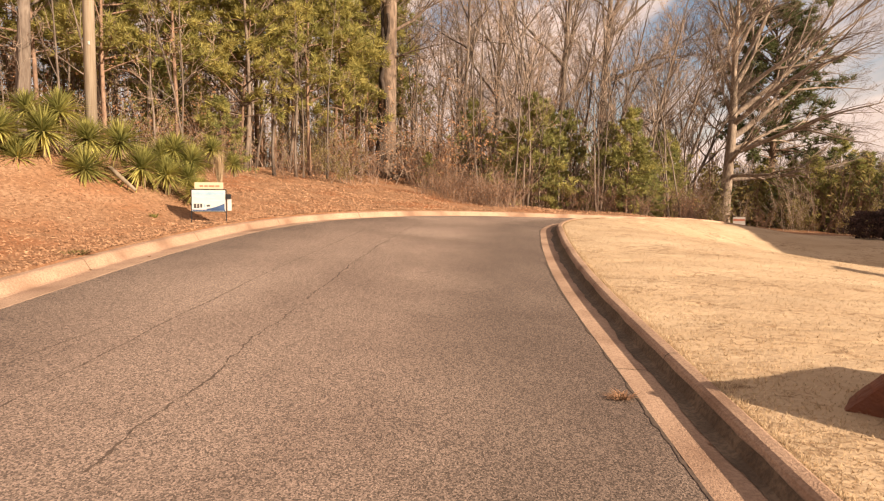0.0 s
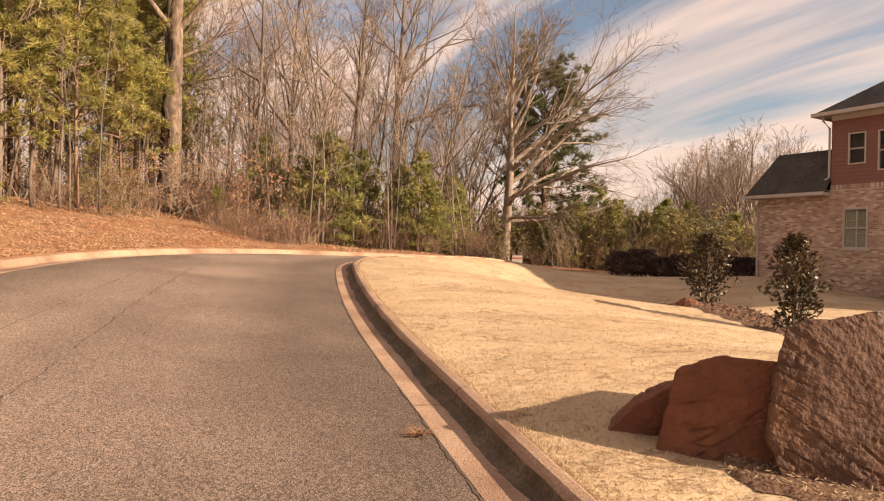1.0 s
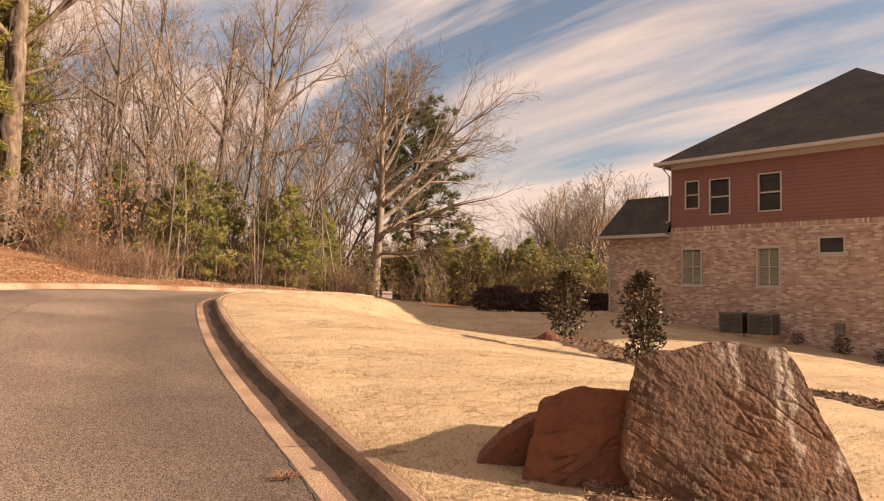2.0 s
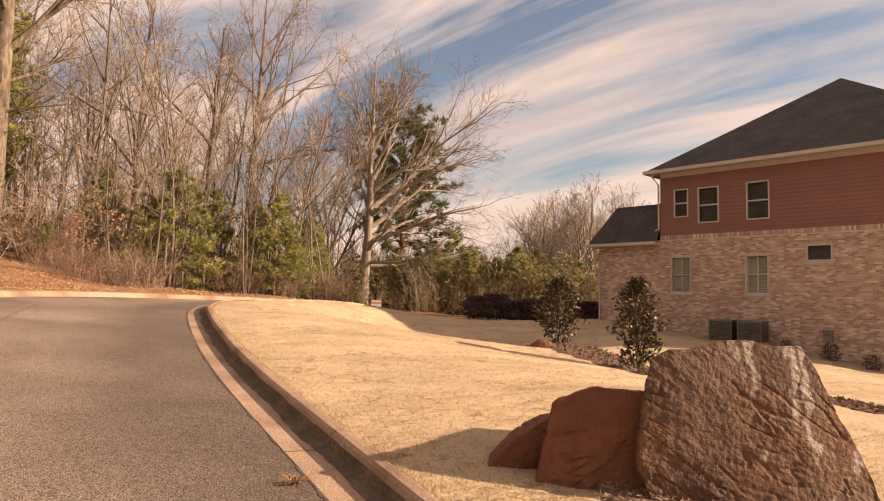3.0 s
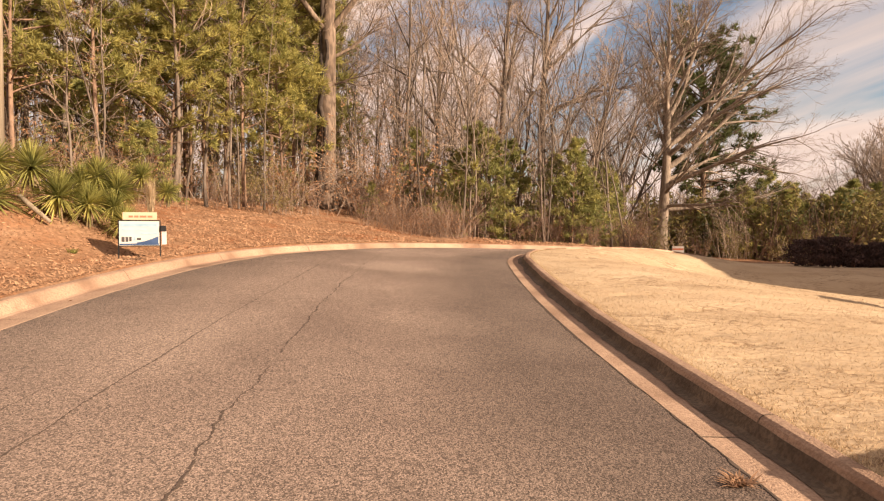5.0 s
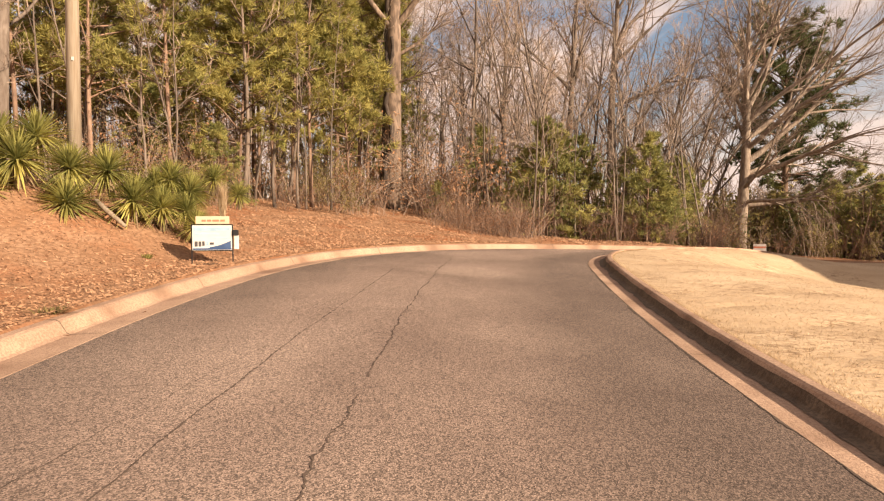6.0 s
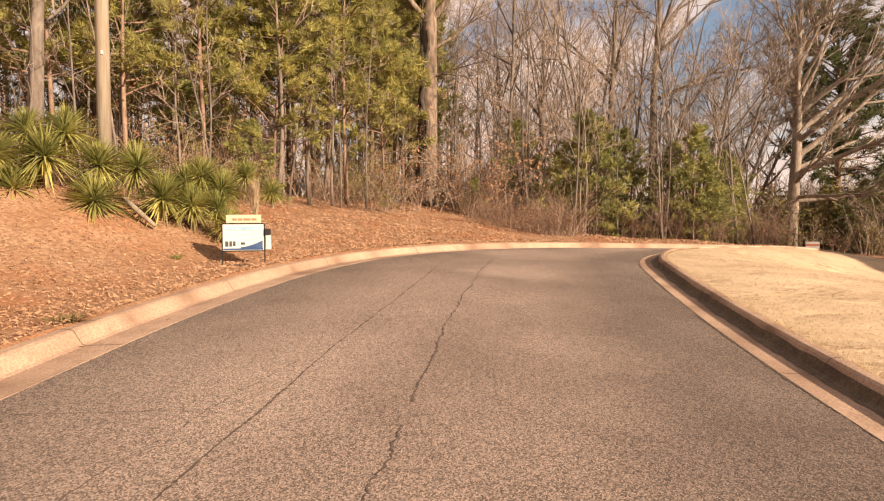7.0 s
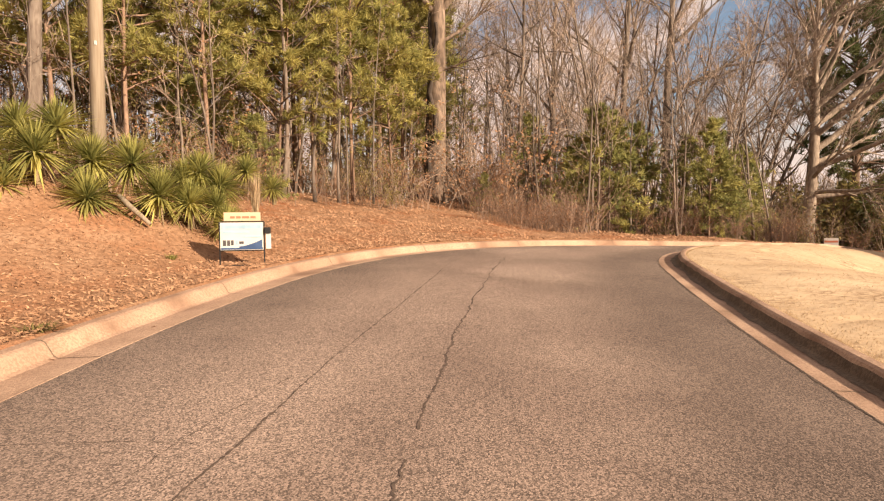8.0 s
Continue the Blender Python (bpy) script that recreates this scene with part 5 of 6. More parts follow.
# ---------------------------------------------------------------- yuccas on the bank
def yucca(seed, blades=150, length=0.72, stem=0.35):
    rng = random.Random(seed)
    ob = thing("yucca", "green spiky yucca rosette on the clay bank", "yucca", "yuccas on the bank")
    green, st = Shape(), Shape()
    dead = []
    for i in range(blades + 8):
        f = i / blades
        old = i >= blades
        el = radians(86 - 128 * f + rng.uniform(-9, 9)) if not old else radians(rng.uniform(-75, -35))
        az = i * 2.39996 + rng.uniform(-0.2, 0.2)
        ln = length * rng.uniform(0.8, 1.1) * (0.8 + 0.25 * min(f * 2, 1))
        d = Vector((math.cos(el) * math.cos(az), math.cos(el) * math.sin(az), math.sin(el)))
        side = d.cross(Vector((0, 0, 1))).normalized() if abs(d.z) < 0.98 else Vector((1, 0, 0))
        up = side.cross(d)
        w = 0.019 * rng.uniform(0.85, 1.2)
        bow = -0.10 * ln * max(0.0, math.cos(el)) * rng.uniform(0.3, 1.4)
        a, m, t = d * 0.03, d * ln * 0.5 + up * 0.012, d * ln + Vector((0, 0, bow))
        k = Shape() if old else green
        if old:
            dead.append(k)
        k.add([tuple(a - side * w * 0.8), tuple(a + side * w * 0.8), tuple(m - side * w), tuple(m - up * 0.010), tuple(m + side * w), tuple(t)],
              [(0, 3, 2), (0, 1, 3), (1, 4, 3), (2, 3, 5), (3, 4, 5)])
    st.tube([Vector((0, 0, -stem - 0.25)), Vector((0.02, 0, -stem * 0.5)), Vector((0, 0, 0.05))], [0.08, 0.065, 0.05], 7)
    part("foliage", green, M_YUCCA, ob, "stiff green sword leaves")
    for k in dead:
        part("dead_leaf", k, M_YUCCA_DRY, ob, "dead tan hanging leaf")
    part("stem", st, M_YUCCA_DRY, ob)
    return ob


def build_yuccas():
    rng = random.Random(4)
    kinds = [yucca(1, 290, 0.74), yucca(2, 260, 0.70), yucca(3, 310, 0.77)]
    spots = ((-8.55, 13.75, 3.20, 1.05), (-7.85, 14.20, 3.08, 1.0), (-7.30, 14.50, 3.05, 0.95), (-8.45, 14.2, 3.68, 0.95), (-8.90, 13.45, 2.62, 1.0), (-7.72, 13.85, 2.42, 0.95),
             (-6.80, 14.45, 2.48, 1.0), (-6.30, 15.00, 2.92, 0.9), (-5.95, 15.05, 2.66, 0.8), (-6.55, 14.85, 2.72, 0.85), (-5.65, 14.6, 1.98, 0.75), (-5.62, 15.5, 2.97, 0.6), (-5.15, 15.6, 2.65, 0.55),
             (-9.20, 13.3, 3.2, 1.0), (-6.30, 14.55, 2.34, 0.8), (-9.5, 13.0, 2.6, 1.0), (-9.1, 14.1, 3.7, 0.9), (-5.9, 14.75, 2.28, 0.7))
    for i, (x, y, z, k) in enumerate(spots):
        m = pose(x, y, z, rng.uniform(-9, 9), rng.uniform(-9, 9), rng.uniform(0, 360)) @ Matrix.Scale(k * 0.93, 4)
        ob = kinds[i] if i < 3 else copy_thing(kinds[i % 3], Matrix.Identity(4))
        ob.matrix_basis = m


build_yuccas()


# ---------------------------------------------------------------- pole, sign, log
def build_pole():
    x, y = -8.2, 15.0
    ob = thing("utility_pole", "weathered tan wooden utility pole behind the yuccas", "utility pole", m=pose(x, y, wood_z(x, y)))
    s = Shape()
    s.tube([Vector((0, 0, -0.5)), Vector((0.01, 0, 4)), Vector((0.02, 0, 10.5))], [0.136, 0.122, 0.10], 20)
    part("shaft", s, M_POLE, ob, "", True)
    s = Shape(); s.box(0.045, -0.135, 2.62, 0.08, -0.10, 2.69)
    part("tag", s, M_WHITE, ob, "small pale metal tag")


build_pole()


def build_yard_sign():
    a, b = Vector((-5.30, 13.38)), Vector((-4.63, 13.52))
    u = (b - a).normalized()
    w = (b - a).length
    ob = thing("yard_sign", "white and blue yard sign on a black frame", "sign", m=Matrix.Translation((a.x, a.y, 1.28)) @ Matrix.Rotation(math.atan2(u.y, u.x), 4, "Z"))
    for x in (0, w):
        s = Shape(); s.tube([Vector((x, 0, -0.25)), Vector((x, 0, 0.71))], [0.011] * 2, 6)
        part("leg", s, M_FRAME, ob)
    for z in (0.02, 0.255, 0.71):
        s = Shape(); s.tube([Vector((0, 0, z)), Vector((w, 0, z))], [0.009] * 2, 6)
        part("crossbar", s, M_FRAME, ob)
    p = Shape(); p.box(0.012, -0.012, 0.265, w - 0.012, 0.002, 0.70)
    panel = part("panel", p, M_WHITE, ob, "white printed sign panel")
    for (x0, z0, x1, z1), m in (((0.02, 0.272, w - 0.02, 0.30), M_NAVY), ((0.05, 0.33, 0.10, 0.42), M_INK), ((0.115, 0.33, 0.16, 0.42), M_INK), ((0.175, 0.34, 0.215, 0.42), M_INK), ((0.24, 0.35, 0.28, 0.42), M_TEAL), ((0.30, 0.36, 0.37, 0.40), M_INK),
                                ((0.03, 0.60, w - 0.05, 0.66), M_TEAL), ((0.05, 0.53, w - 0.22, 0.56), M_TEAL), ((0.36, 0.46, w - 0.04, 0.49), M_TEAL)):
        s = Shape(); s.box(x0, -0.016, z0, x1, -0.0125, z1)
        part("print_bar", s, m, panel)
    s = Shape()                                        # blue swoosh rising to the lower corner
    n = 10
    for k in range(n):
        x0, x1 = 0.30 + (w - 0.33) * k / n, 0.30 + (w - 0.33) * (k + 1) / n
        h0, h1 = 0.02 + 0.11 * (k / n) ** 1.6, 0.02 + 0.11 * ((k + 1) / n) ** 1.6
        s.add([(x0, -0.0145, 0.30), (x1, -0.0145, 0.30), (x1, -0.0145, 0.30 + h1), (x0, -0.0145, 0.30 + h0)], [(0, 1, 2, 3)])
    part("print_wave", s, M_NAVY, panel)
    r = Shape(); r.box(0.07, -0.01, 0.725, w - 0.05, 0.0, 0.86)
    rider = part("rider", r, M_TAN, ob, "tan rider board with faded lettering")
    for x0, x1 in ((0.17, 0.24), (0.26, 0.33), (0.35, 0.46), (0.48, 0.56)):
        s = Shape(); s.box(x0, -0.014, 0.765, x1, -0.0105, 0.80)
        part("print_bar", s, M_RUST, rider)
    s = Shape(); s.box(w + 0.014, -0.05, 0.52, w + 0.10, 0.04, 0.62)
    box = part("flyer_box", s, M_FRAME, ob, "black box for flyers")
    s = Shape(); s.box(w + 0.03, -0.03, 0.28, w + 0.11, -0.026, 0.52)
    part("flyer", s, M_WHITE, box, "white paper sheet")


build_yard_sign()


def build_far_sign():
    x, y = 16.5, 37.4
    ob = thing("yard_sign", "small white sign with a red band before the far trees", "sign", m=pose(x, y, float(base_z(x, y)) + 0.05, 0, 0, -24))
    s = Shape(); s.box(-0.32, -0.02, 0.32, 0.32, 0.02, 0.80)
    panel = part("panel", s, M_WHITE, ob)
    s = Shape(); s.box(-0.30, -0.026, 0.58, 0.30, -0.021, 0.68)
    part("print_bar", s, M_RUST, panel)
    for k in (-0.28, 0.28):
        s = Shape(); s.tube([Vector((k, 0.03, -0.3)), Vector((k, 0.03, 0.78))], [0.012] * 2, 5)
        part("leg", s, M_FRAME, ob)


build_far_sign()


def build_log():
    rng = random.Random(6)
    ob = thing("fallen_branch", "pale bare broken branch lying on the clay bank", "branch")
    s = Shape()
    s.tube([Vector((-7.30, 14.05, 2.47)), Vector((-7.05, 13.98, 2.26)), Vector((-6.85, 13.95, 2.10)), Vector((-6.70, 13.92, 1.98))], [0.045, 0.05, 0.042, 0.03], 8)
    part("stick", s, M_POLE, ob, "", True)


build_log()


# ---------------------------------------------------------------- planting by the house
def leafy(name, label, category, seed, height, radius, count, size, material, cone=0.5, group="", trunk=True):
    rng = random.Random(seed)
    ob = thing(name, label, category, group)
    leaf, wood = Shape(), Shape()
    for _ in range(count):
        f = rng.random() ** 0.8
        z = height * (0.08 + 0.92 * f)
        az = rng.uniform(0, 6.2832)
        if trunk:                                      # an open, uneven spindle of branches
            env = radius * math.sin(math.pi * (0.16 + 0.78 * f)) ** 0.9 * (0.85 + 0.75 * noise.noise(Vector((math.cos(az) * 1.2, math.sin(az) * 1.2, z * 2.3 + seed))))
        else:
            env = radius * (min(1.0, 0.45 + 2.6 * f) if f < 0.25 else 1.0 - cone * (f - 0.25) / 0.75) * (0.86 + 0.14 * math.sin(f * 17 + seed))
        r = env * math.sqrt(rng.uniform(0.08, 1.0)) * rng.uniform(0.8, 1.15)
        c = Vector((math.cos(az) * r, math.sin(az) * r, z))
        a = (Vector((math.cos(az), math.sin(az), 0.5)) + Vector((rng.uniform(-1, 1), rng.uniform(-1, 1), rng.uniform(-1, 1)))).normalized() * size * rng.uniform(0.7, 1.2)
        b = a.orthogonal().normalized()
        b = (b * math.cos(k := rng.uniform(0, 6.28)) + a.normalized().cross(b) * math.sin(k)) * size * 0.42
        leaf.add([tuple(c - a), tuple(c + b), tuple(c + a), tuple(c - b)], [(0, 1, 2), (0, 2, 3)])
    part("foliage", leaf, material, ob)
    for k in range(9 if trunk else 0):
        az = k * 2.4
        f = 0.15 + 0.08 * k
        br = Shape()
        br.tube([Vector((0, 0, max(0, height * f * 0.5 - 0.2) - 0.15)), Vector((math.cos(az) * radius * 0.3, math.sin(az) * radius * 0.3, height * f)), Vector((math.cos(az) * radius * 0.7, math.sin(az) * radius * 0.7, height * min(f + 0.18, 0.97)))], [0.022, 0.014, 0.006], 5, False)
        part("branch", br, M_BARK, ob)
    wood.tube([Vector((0, 0, -0.2)), Vector((0.01, 0.01, height * 0.5)), Vector((0, 0, height * 0.95))], [0.035, 0.022, 0.008], 6)
    part("stem", wood, M_BARK, ob)
    return ob


def on_lawn(ob, x, y, dz=0.0, turn=0.0):
    ob.matrix_basis = pose(x, y, float(lawn_z(np.array(x), np.array(y))) + dz, 0, 0, turn)
    return ob


on_lawn(leafy("magnolia", "young magnolia with glossy dark leaves in the mulch bed", "shrub", 3, 2.05, 0.76, 1400, 0.080, M_GLOSSLEAF, 0.62, "magnolias in the bed"), 12.37, 15.05)
on_lawn(leafy("magnolia", "young magnolia with bronze-dark leaves in the mulch bed", "shrub", 5, 2.0, 0.58, 1500, 0.072, M_GLOSSLEAF, 0.62, "magnolias in the bed"), 10.42, 10.18)
hedge_kind = leafy("hedge_shrub", "low dark purple-brown hedge shrub near the house", "hedge", 9, 1.1, 1.25, 4200, 0.06, M_HEDGE, 0.45, "hedge beside the house", False)
for k in range(7):
    f = k / 6
    hx, hy = 17.9 + 6.2 * f, 28.0 - 1.2 * f
    h_ob = hedge_kind if k == 0 else copy_thing(hedge_kind, Matrix.Identity(4))
    h_ob.matrix_basis = pose(hx, hy, max(wood_z(hx, hy), 0.15) - 0.05, 0, 0, 70 * k) @ Matrix.Diagonal((1, 1, 1.12 + 0.16 * math.sin(k * 2.1), 1))
wall_shrub = leafy("wall_shrub", "small dark shrub at the foot of the brick wall", "shrub", 14, 0.6, 0.4, 260, 0.05, M_HEDGE, 0.4, "shrubs by the wall", False)
for k, (sx, sz, kk) in enumerate(((0.3, 0.12, 0.7), (5.5, -0.15, 0.8), (7.0, -0.4, 1.1), (8.3, -0.65, 1.0))):
    w_ob = wall_shrub if k == 0 else copy_thing(wall_shrub, Matrix.Identity(4))
    w_ob.matrix_basis = HOUSE @ pose(sx, -0.7, sz - 0.25, 0, 0, 50 * k) @ Matrix.Scale(kk, 4)
meter = thing("utility_box", "grey utility box mounted on the brick wall", "utility box", m=HOUSE @ pose(6.75, -0.13, 0.25))
ms = Shape(); ms.box(-0.16, 0, -0.2, 0.16, 0.125, 0.22); ms.box(-0.17, -0.012, 0.19, 0.17, 0.125, 0.235)
part("case", ms, M_METAL, meter)
ms = Shape(); ms.tube([Vector((0, 0.06, -0.2)), Vector((0, 0.06, -1.2))], [0.03, 0.03], 8)
part("conduit", ms, M_METAL, meter)


def bed(name, label, pts, half, seed, chips, material=None, chip=1.0):
    """A mulch bed: a rounded band along pts, laid over the lawn, with loose chips."""
    rng = random.Random(seed)
    rows = []
    n = 28
    line = [Vector(p) for p in pts]
    cs = [at_path(line, k / n) for k in range(n + 1)]
    for k in (-1.0, -0.6, -0.2, 0.2, 0.6, 1.0):
        row = []
        for i, (p, d) in enumerate(cs):
            e = min(i, n - i) / 4
            w = half * math.sqrt(max(0.02, 1 - (1 - min(e, 1)) ** 2)) * (1 + 0.08 * math.sin(i * 1.9 + seed))
            row.append((p.x - d.y * w * k, p.y + d.x * w * k))
        rows.append(np.array(row))
    zs = [lawn_z(r[:, 0], r[:, 1]) + (0.008 if abs(k) > 0.9 else 0.05) for r, k in zip(rows, (-1.0, -0.6, -0.2, 0.2, 0.6, 1.0))]
    s = ribbon(rows, zs)
    s.f = [f[::-1] for f in s.f]
    setting(name, s, M_MULCH, label, "mulch bed", True)
    c = Shape()
    for _ in range(chips):
        p, d = at_path(line, rng.random() * 0.98 + 0.01)
        k = rng.uniform(-0.9, 0.9) * half
        x, y = p.x - d.y * k, p.y + d.x * k
        z = float(lawn_z(np.array(x), np.array(y))) + 0.05 + rng.uniform(0, 0.03)
        a = Vector((rng.uniform(-1, 1), rng.uniform(-1, 1), rng.uniform(-0.4, 0.6))).normalized() * rng.uniform(0.02, 0.06) * chip
        b = a.orthogonal().normalized() * 0.014 * chip ** 2
        q = Vector((x, y, z))
        c.add([tuple(q - a - b), tuple(q + a - b), tuple(q + a + b), tuple(q - a + b)], [(0, 1, 2, 3)])
    stuff("mulch_chips", c, M_MULCH if material is None else material, "loose brown bark chips on the mulch bed", "mulch")


bed("mulch_bed", "curved bark mulch bed with young magnolias", [(12.1, 16.1, 0), (11.9, 14.4, 0), (11.2, 12.3, 0), (10.6, 10.3, 0), (10.3, 9.0, 0)], 0.8, 2, 1500)
bed("mulch_bed_side", "dark mulch strip across the lawn", [(11.4, 7.0, 0), (11.0, 5.9, 0), (10.4, 4.6, 0), (9.8, 3.2, 0)], 0.45, 5, 700)
bed("mulch_bed_rocks", "dry mulch and straw round the boulders", [(3.1, 3.6, 0), (3.6, 3.0, 0), (4.1, 2.55, 0), (4.9, 1.9, 0)], 0.34, 8, 1200, M_BLADE, 0.4)


def stone():
    rng = random.Random(3)
    s = Shape()
    s.add(*ball(Vector((0, 0, 0.08)), 0.24, rng, 7, 10, (1.2, 0.8, 0.75)))
    ob = part("stone", s, M_ROCK_RED)
    tagged(ob, "small reddish stone at the edge of the mulch bed", "stone")
    on_lawn(ob, 11.15, 14.35, 0.0, -30)


stone()


# ---------------------------------------------------------------- cracks in the road
def road_z(x, y):
    xl, xr = float(np.interp(y, LEFT[:, 1], LEFT[:, 0])), float(np.interp(y, RIGHT[:, 1], RIGHT[:, 0]))
    k = (x - xl) / max(xr - xl, 0.1)
    return float(base_z(x, y)) + 0.02 * (1 - (2 * k - 1) ** 2)


def crack(pts, width, rough, seed, label, gaps=0.0):
    rng = random.Random(seed)
    line = [Vector((*p, 0)) for p in pts]
    total = sum((b - a).length for a, b in zip(line, line[1:]))
    n = int(total / 0.035)
    s = Shape()
    off = 0.0
    for i in range(n + 1):
        p, d = at_path(line, min(i / n, 0.999))
        off = off * 0.93 + rng.uniform(-1, 1) * rough
        w = width * 0.8 * rng.uniform(0.15, 1.5) * (0.5 + 0.9 * abs(noise.noise(Vector((p.x * 1.7, p.y * 1.7, seed)))))
        c = Vector((p.x - d.y * off, p.y + d.x * off, 0))
        for k in (-1, 1):
            x, y = c.x - d.y * w * k, c.y + d.x * w * k
            s.v.append((x, y, road_z(x, y) + 0.004))
        if i and noise.noise(Vector((p.x * 0.9, p.y * 0.9, seed * 5.1))) > -0.46 + gaps:
            o = 2 * i
            s.f.append((o - 2, o - 1, o + 1, o))
    setting("road_crack", s, M_CRACK, label, "crack")


crack([(-1.85, 2.0), (-1.75, 4.0), (-1.68, 5.6), (-1.54, 7.1), (-1.42, 9.9), (-1.2, 12.0), (-0.98, 14.4), (-0.7, 16.2)], 0.014, 0.013, 1, "ragged open crack along the worn asphalt road", 0.16)
crack([(-2.9, 1.5), (-2.72, 4.0), (-2.62, 5.8), (-2.50, 7.2), (-2.40, 8.7), (-2.16, 10.7), (-1.72, 15.2), (-1.2, 17.6)], 0.012, 0.004, 2, "straight paving seam opened into a thin crack", -0.4)
crack([(-3.9, 10.0), (-2.4, 9.9), (-1.35, 10.0), (0.05, 9.7), (1.1, 9.1), (1.6, 8.9)], 0.008, 0.010, 3, "thin crack running across the asphalt road", 0.3)
crack([(-4.1, 6.6), (-3.0, 6.75), (-2.2, 6.8), (-1.6, 6.7)], 0.006, 0.010, 4, "short thin crack across the road", 0.35)
crack([(-3.6, 2.6), (-3.3, 4.2), (-3.1, 5.3), (-2.9, 6.6), (-2.6, 8.0)], 0.006, 0.008, 5, "faint hairline crack beside the paving seam", 0.1)
crack([(-1.2, 12.6), (0.2, 12.9), (1.4, 12.2)], 0.007, 0.010, 6, "thin crack across the far road")
edge_pts = [(float(p[0]) - 0.012, float(p[1])) for p in RIGHT[44:104:3]]
crack(edge_pts, 0.030, 0.006, 7, "dark gap between the asphalt and the gutter")


def gutter_shade():
    """Dark silt-coloured sheet painting the kerb's shade into gutter and face; ragged inner edge."""
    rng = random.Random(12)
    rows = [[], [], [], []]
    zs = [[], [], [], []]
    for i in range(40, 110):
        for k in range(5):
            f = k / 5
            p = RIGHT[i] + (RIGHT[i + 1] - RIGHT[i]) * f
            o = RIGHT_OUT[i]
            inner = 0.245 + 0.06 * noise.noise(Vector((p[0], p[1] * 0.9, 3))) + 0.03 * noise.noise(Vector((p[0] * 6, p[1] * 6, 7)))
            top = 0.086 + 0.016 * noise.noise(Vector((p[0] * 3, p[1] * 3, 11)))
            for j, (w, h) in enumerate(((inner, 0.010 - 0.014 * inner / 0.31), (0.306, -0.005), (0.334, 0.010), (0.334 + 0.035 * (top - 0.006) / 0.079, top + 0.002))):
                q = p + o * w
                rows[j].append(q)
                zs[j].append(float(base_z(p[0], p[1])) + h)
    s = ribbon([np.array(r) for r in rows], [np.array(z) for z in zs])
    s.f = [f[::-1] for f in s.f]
    setting("gutter_sediment", s, M_SILT_SHADE, "dark silt-brown sheet painting the kerb's shade into gutter and face", "silt")


gutter_shade()


# ---------------------------------------------------------------- loose leaves, turf and weeds
def build_litter():
    rng = random.Random(21)
    s = Shape()
    n = len(LEFT_BACK)
    made = 0
    while made < 76000:
        k = rng.uniform(58, 118)
        i = int(k)
        p = LEFT_BACK[i] + (LEFT_BACK[min(i + 1, n - 1)] - LEFT_BACK[i]) * (k - i)
        o = LEFT_OUT[i]
        d = rng.random() ** 1.6 * 13
        x, y = p + o * d
        if y > 40:
            continue
        z = float(bank_z(x, y, d)) + rng.uniform(0.004, 0.035)
        a = Vector((rng.uniform(-1, 1), rng.uniform(-1, 1), rng.uniform(-0.35, 0.45))).normalized() * rng.uniform(0.013, 0.032) * (1 + max(0.0, y - 6) / 24)
        b = a.orthogonal().normalized() * a.length * 0.3
        b = b * math.cos(t := rng.uniform(-0.7, 0.7)) + a.normalized().cross(b) * math.sin(t)
        q = Vector((x, y, z))
        s.add([tuple(q - a), tuple(q + b), tuple(q + a), tuple(q - b)], [(0, 1, 2), (0, 2, 3)])
        made += 1
    stuff("leaf_litter", s, M_LEAF, "dry brown oak leaves scattered over the bank", "leaves")


def build_turf():
    rng = random.Random(22)
    s = Shape()
    xs, ys, hs = [], [], []
    while len(xs) < 56000:
        y = rng.uniform(1.2, 24.0)
        e = float(np.interp(y, RIGHT_BACK[:, 1], RIGHT_BACK[:, 0]))
        d = rng.random() ** 1.6 * 6.5
        if rng.random() < math.exp(-y / 6):
            xs.append(e + d - 0.03); ys.append(y); hs.append(rng.uniform(0.010, 0.026) * (1.6 if d < 0.12 else 1))
    zs = lawn_z(np.array(xs), np.array(ys))
    for x, y, z, h in zip(xs, ys, zs, hs):
        a = rng.uniform(0, 6.28)
        w = 0.004 + 0.003 * rng.random()
        dx, dy = math.cos(a) * w, math.sin(a) * w
        lx, ly = rng.uniform(-0.03, 0.03), rng.uniform(-0.03, 0.03)
        s.add([(x - dx, y - dy, z - 0.004), (x + dx, y + dy, z - 0.004), (x + lx, y + ly, z + h)], [(0, 1, 2)])
    stuff("turf_blades", s, M_BLADE, "short dry straw-coloured grass blades", "grass")
    # longer fringe hanging over the kerb's back edge
    s = Shape()
    for _ in range(9000):
        k = rng.uniform(52, 112)
        i = int(k)
        p = RIGHT_BACK[i] + (RIGHT_BACK[i + 1] - RIGHT_BACK[i]) * (k - i)
        o = RIGHT_OUT[i]
        x, y = p + o * rng.uniform(0.0, 0.06)
        z = float(base_z(x, y)) + 0.135
        t = p - o * rng.uniform(-0.03, 0.05) + np.array([rng.uniform(-0.03, 0.03), rng.uniform(-0.03, 0.03)])
        s.add([(x, y - 0.005, z - 0.01), (x, y + 0.005, z - 0.01), (float(t[0]), float(t[1]), z + rng.uniform(0.005, 0.045))], [(0, 1, 2)])
    stuff("turf_fringe", s, M_BLADE, "dry grass fringe along the kerb", "grass")


build_litter()
build_turf()


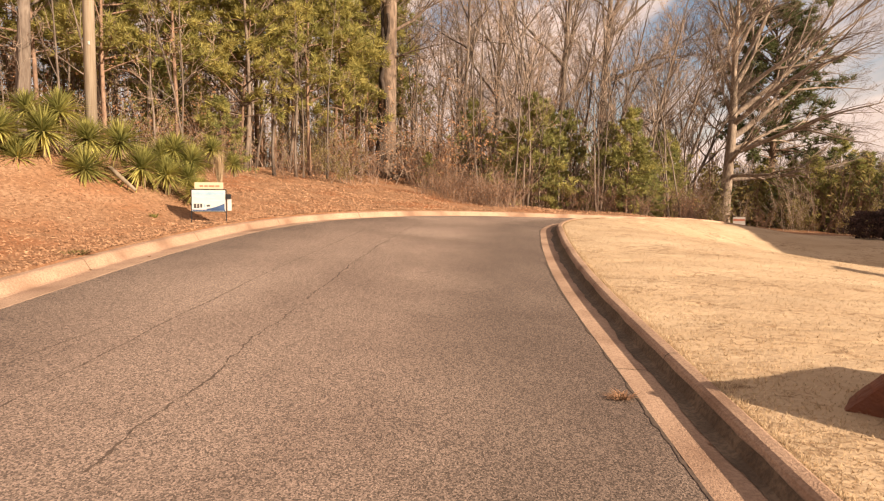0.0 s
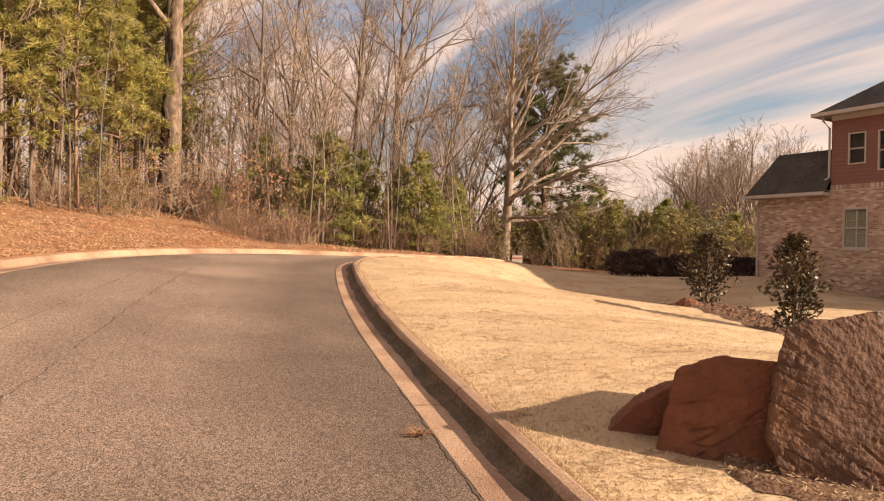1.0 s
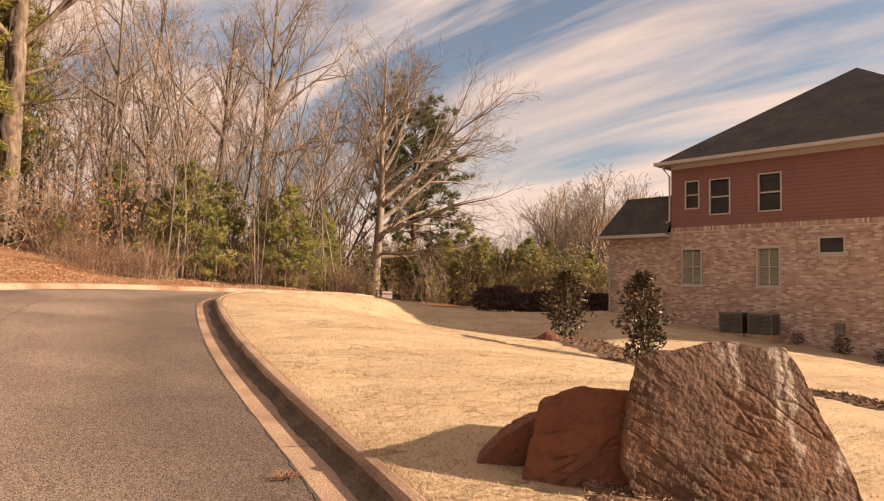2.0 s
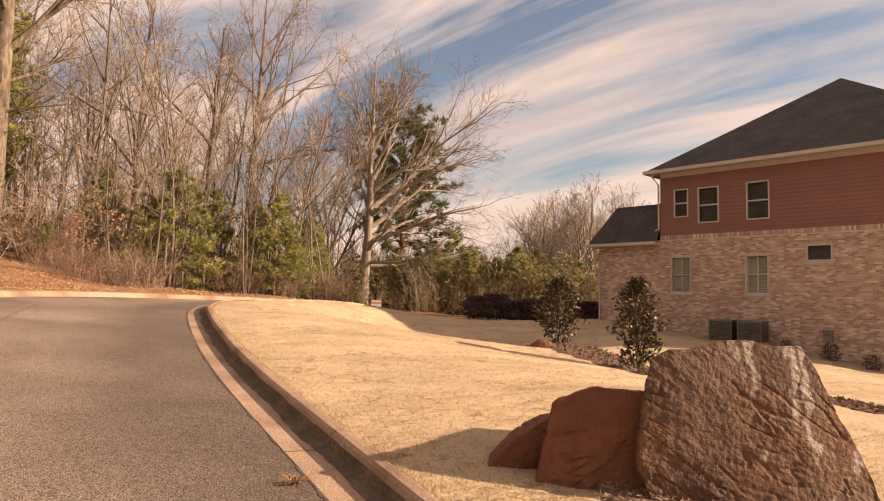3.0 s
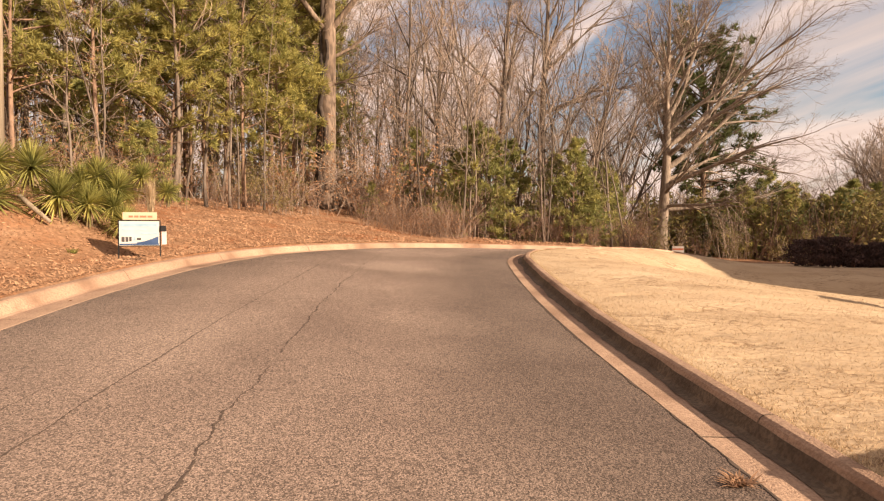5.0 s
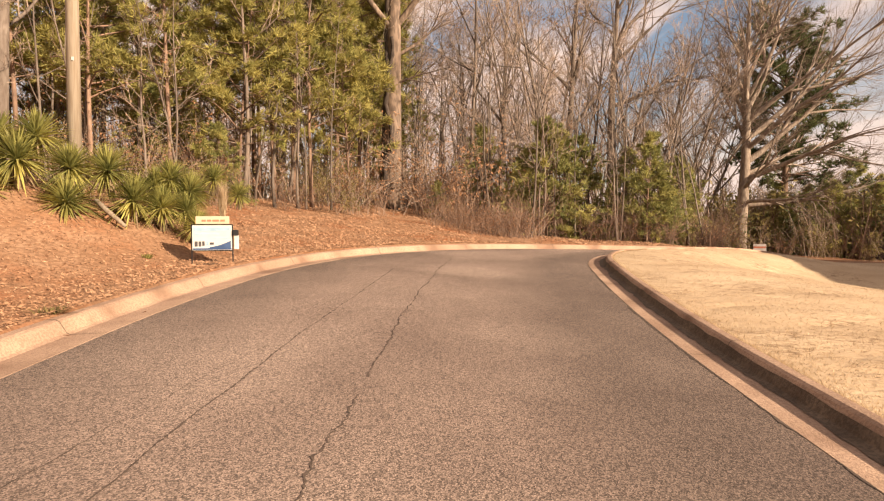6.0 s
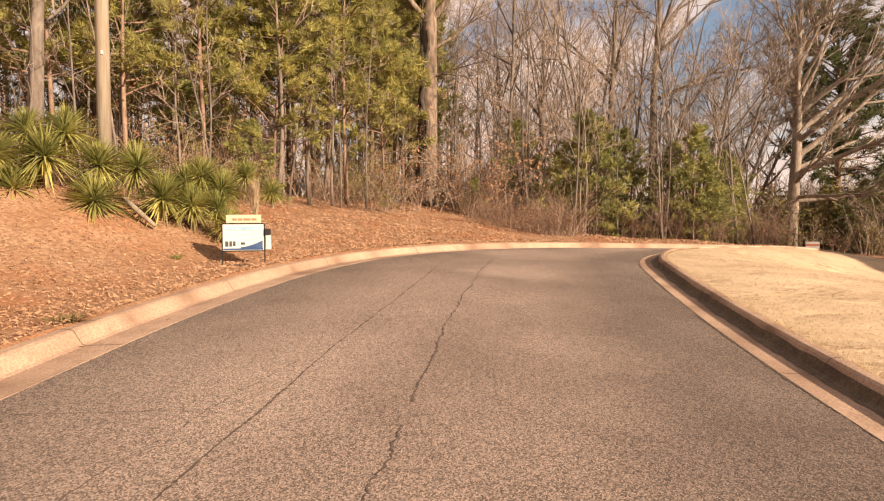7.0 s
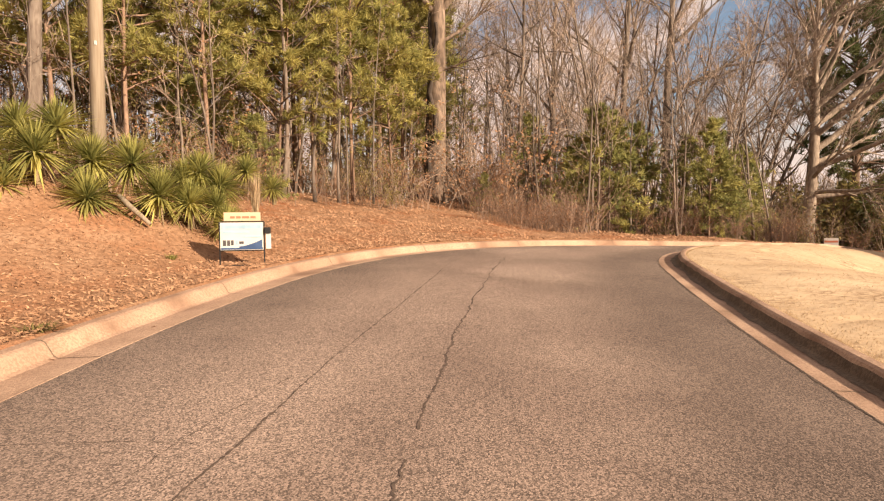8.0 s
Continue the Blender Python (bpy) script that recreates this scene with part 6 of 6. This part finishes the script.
def weed_tuft(name, label, x, y, z, n, height, spread, material, seed, category="weed"):
    rng = random.Random(seed)
    s = Shape()
    for _ in range(n):
        a = rng.uniform(0, 6.28)
        b = Vector((rng.uniform(-1, 1), rng.uniform(-1, 1), 0)) * spread * 0.3
        t = b + Vector((math.cos(a) * spread, math.sin(a) * spread, 0)) * rng.random() + Vector((0, 0, height * rng.uniform(0.4, 1)))
        w = Vector((-math.sin(a), math.cos(a), 0)) * 0.006
        m = b.lerp(t, 0.5) + Vector((0, 0, height * 0.12))
        s.add([tuple(b - w), tuple(b + w), tuple(m + w), tuple(m - w), tuple(t)], [(0, 1, 2, 3), (3, 2, 4)])
    ob = part(name, s, material)
    ob.matrix_basis = pose(x, y, z)
    tagged(ob, label, category)


weed_tuft("gutter_weed", "dry straggling weed rooted at the gutter edge", 1.24, 4.62, road_z(1.24, 4.62), 80, 0.045, 0.17, M_LEAF, 1)
weed_tuft("dry_grass_clump", "tall dry tan grass clump beside the yuccas", -5.35, 15.2, 2.15, 160, 0.85, 0.16, M_BLADE, 2, "grass")
weed_tuft("green_tuft", "small green grass tuft on the bank", -6.0, 13.2, wood_z(-6.0, 13.2), 70, 0.12, 0.16, M_YUCCA, 3, "grass")
weed_tuft("green_tuft", "low green weeds behind the kerb", -4.95, 8.6, wood_z(-4.95, 8.6), 110, 0.07, 0.35, M_UNDERLEAF, 4, "grass")


def build_gutter_leaf(x, y, turn, seed):
    s = Shape()
    s.add([(-0.03, 0, 0.01), (0, -0.02, 0.004), (0.035, 0, 0.012), (0, 0.02, 0.02)], [(0, 1, 2), (0, 2, 3)])
    ob = part("fallen_leaf", s, M_LEAF)
    ob.matrix_basis = pose(x, y, float(base_z(x, y)) - 0.005, 0, 0, turn)
    tagged(ob, "single dry leaf lying in the gutter", "leaf", "leaves in the gutter")


for k, (lx, ly) in enumerate(((1.80, 6.35), (1.72, 5.2), (1.60, 3.9), (1.86, 8.1), (-4.55, 8.2), (-4.35, 9.4))):
    build_gutter_leaf(lx, ly, 50 * k, k)
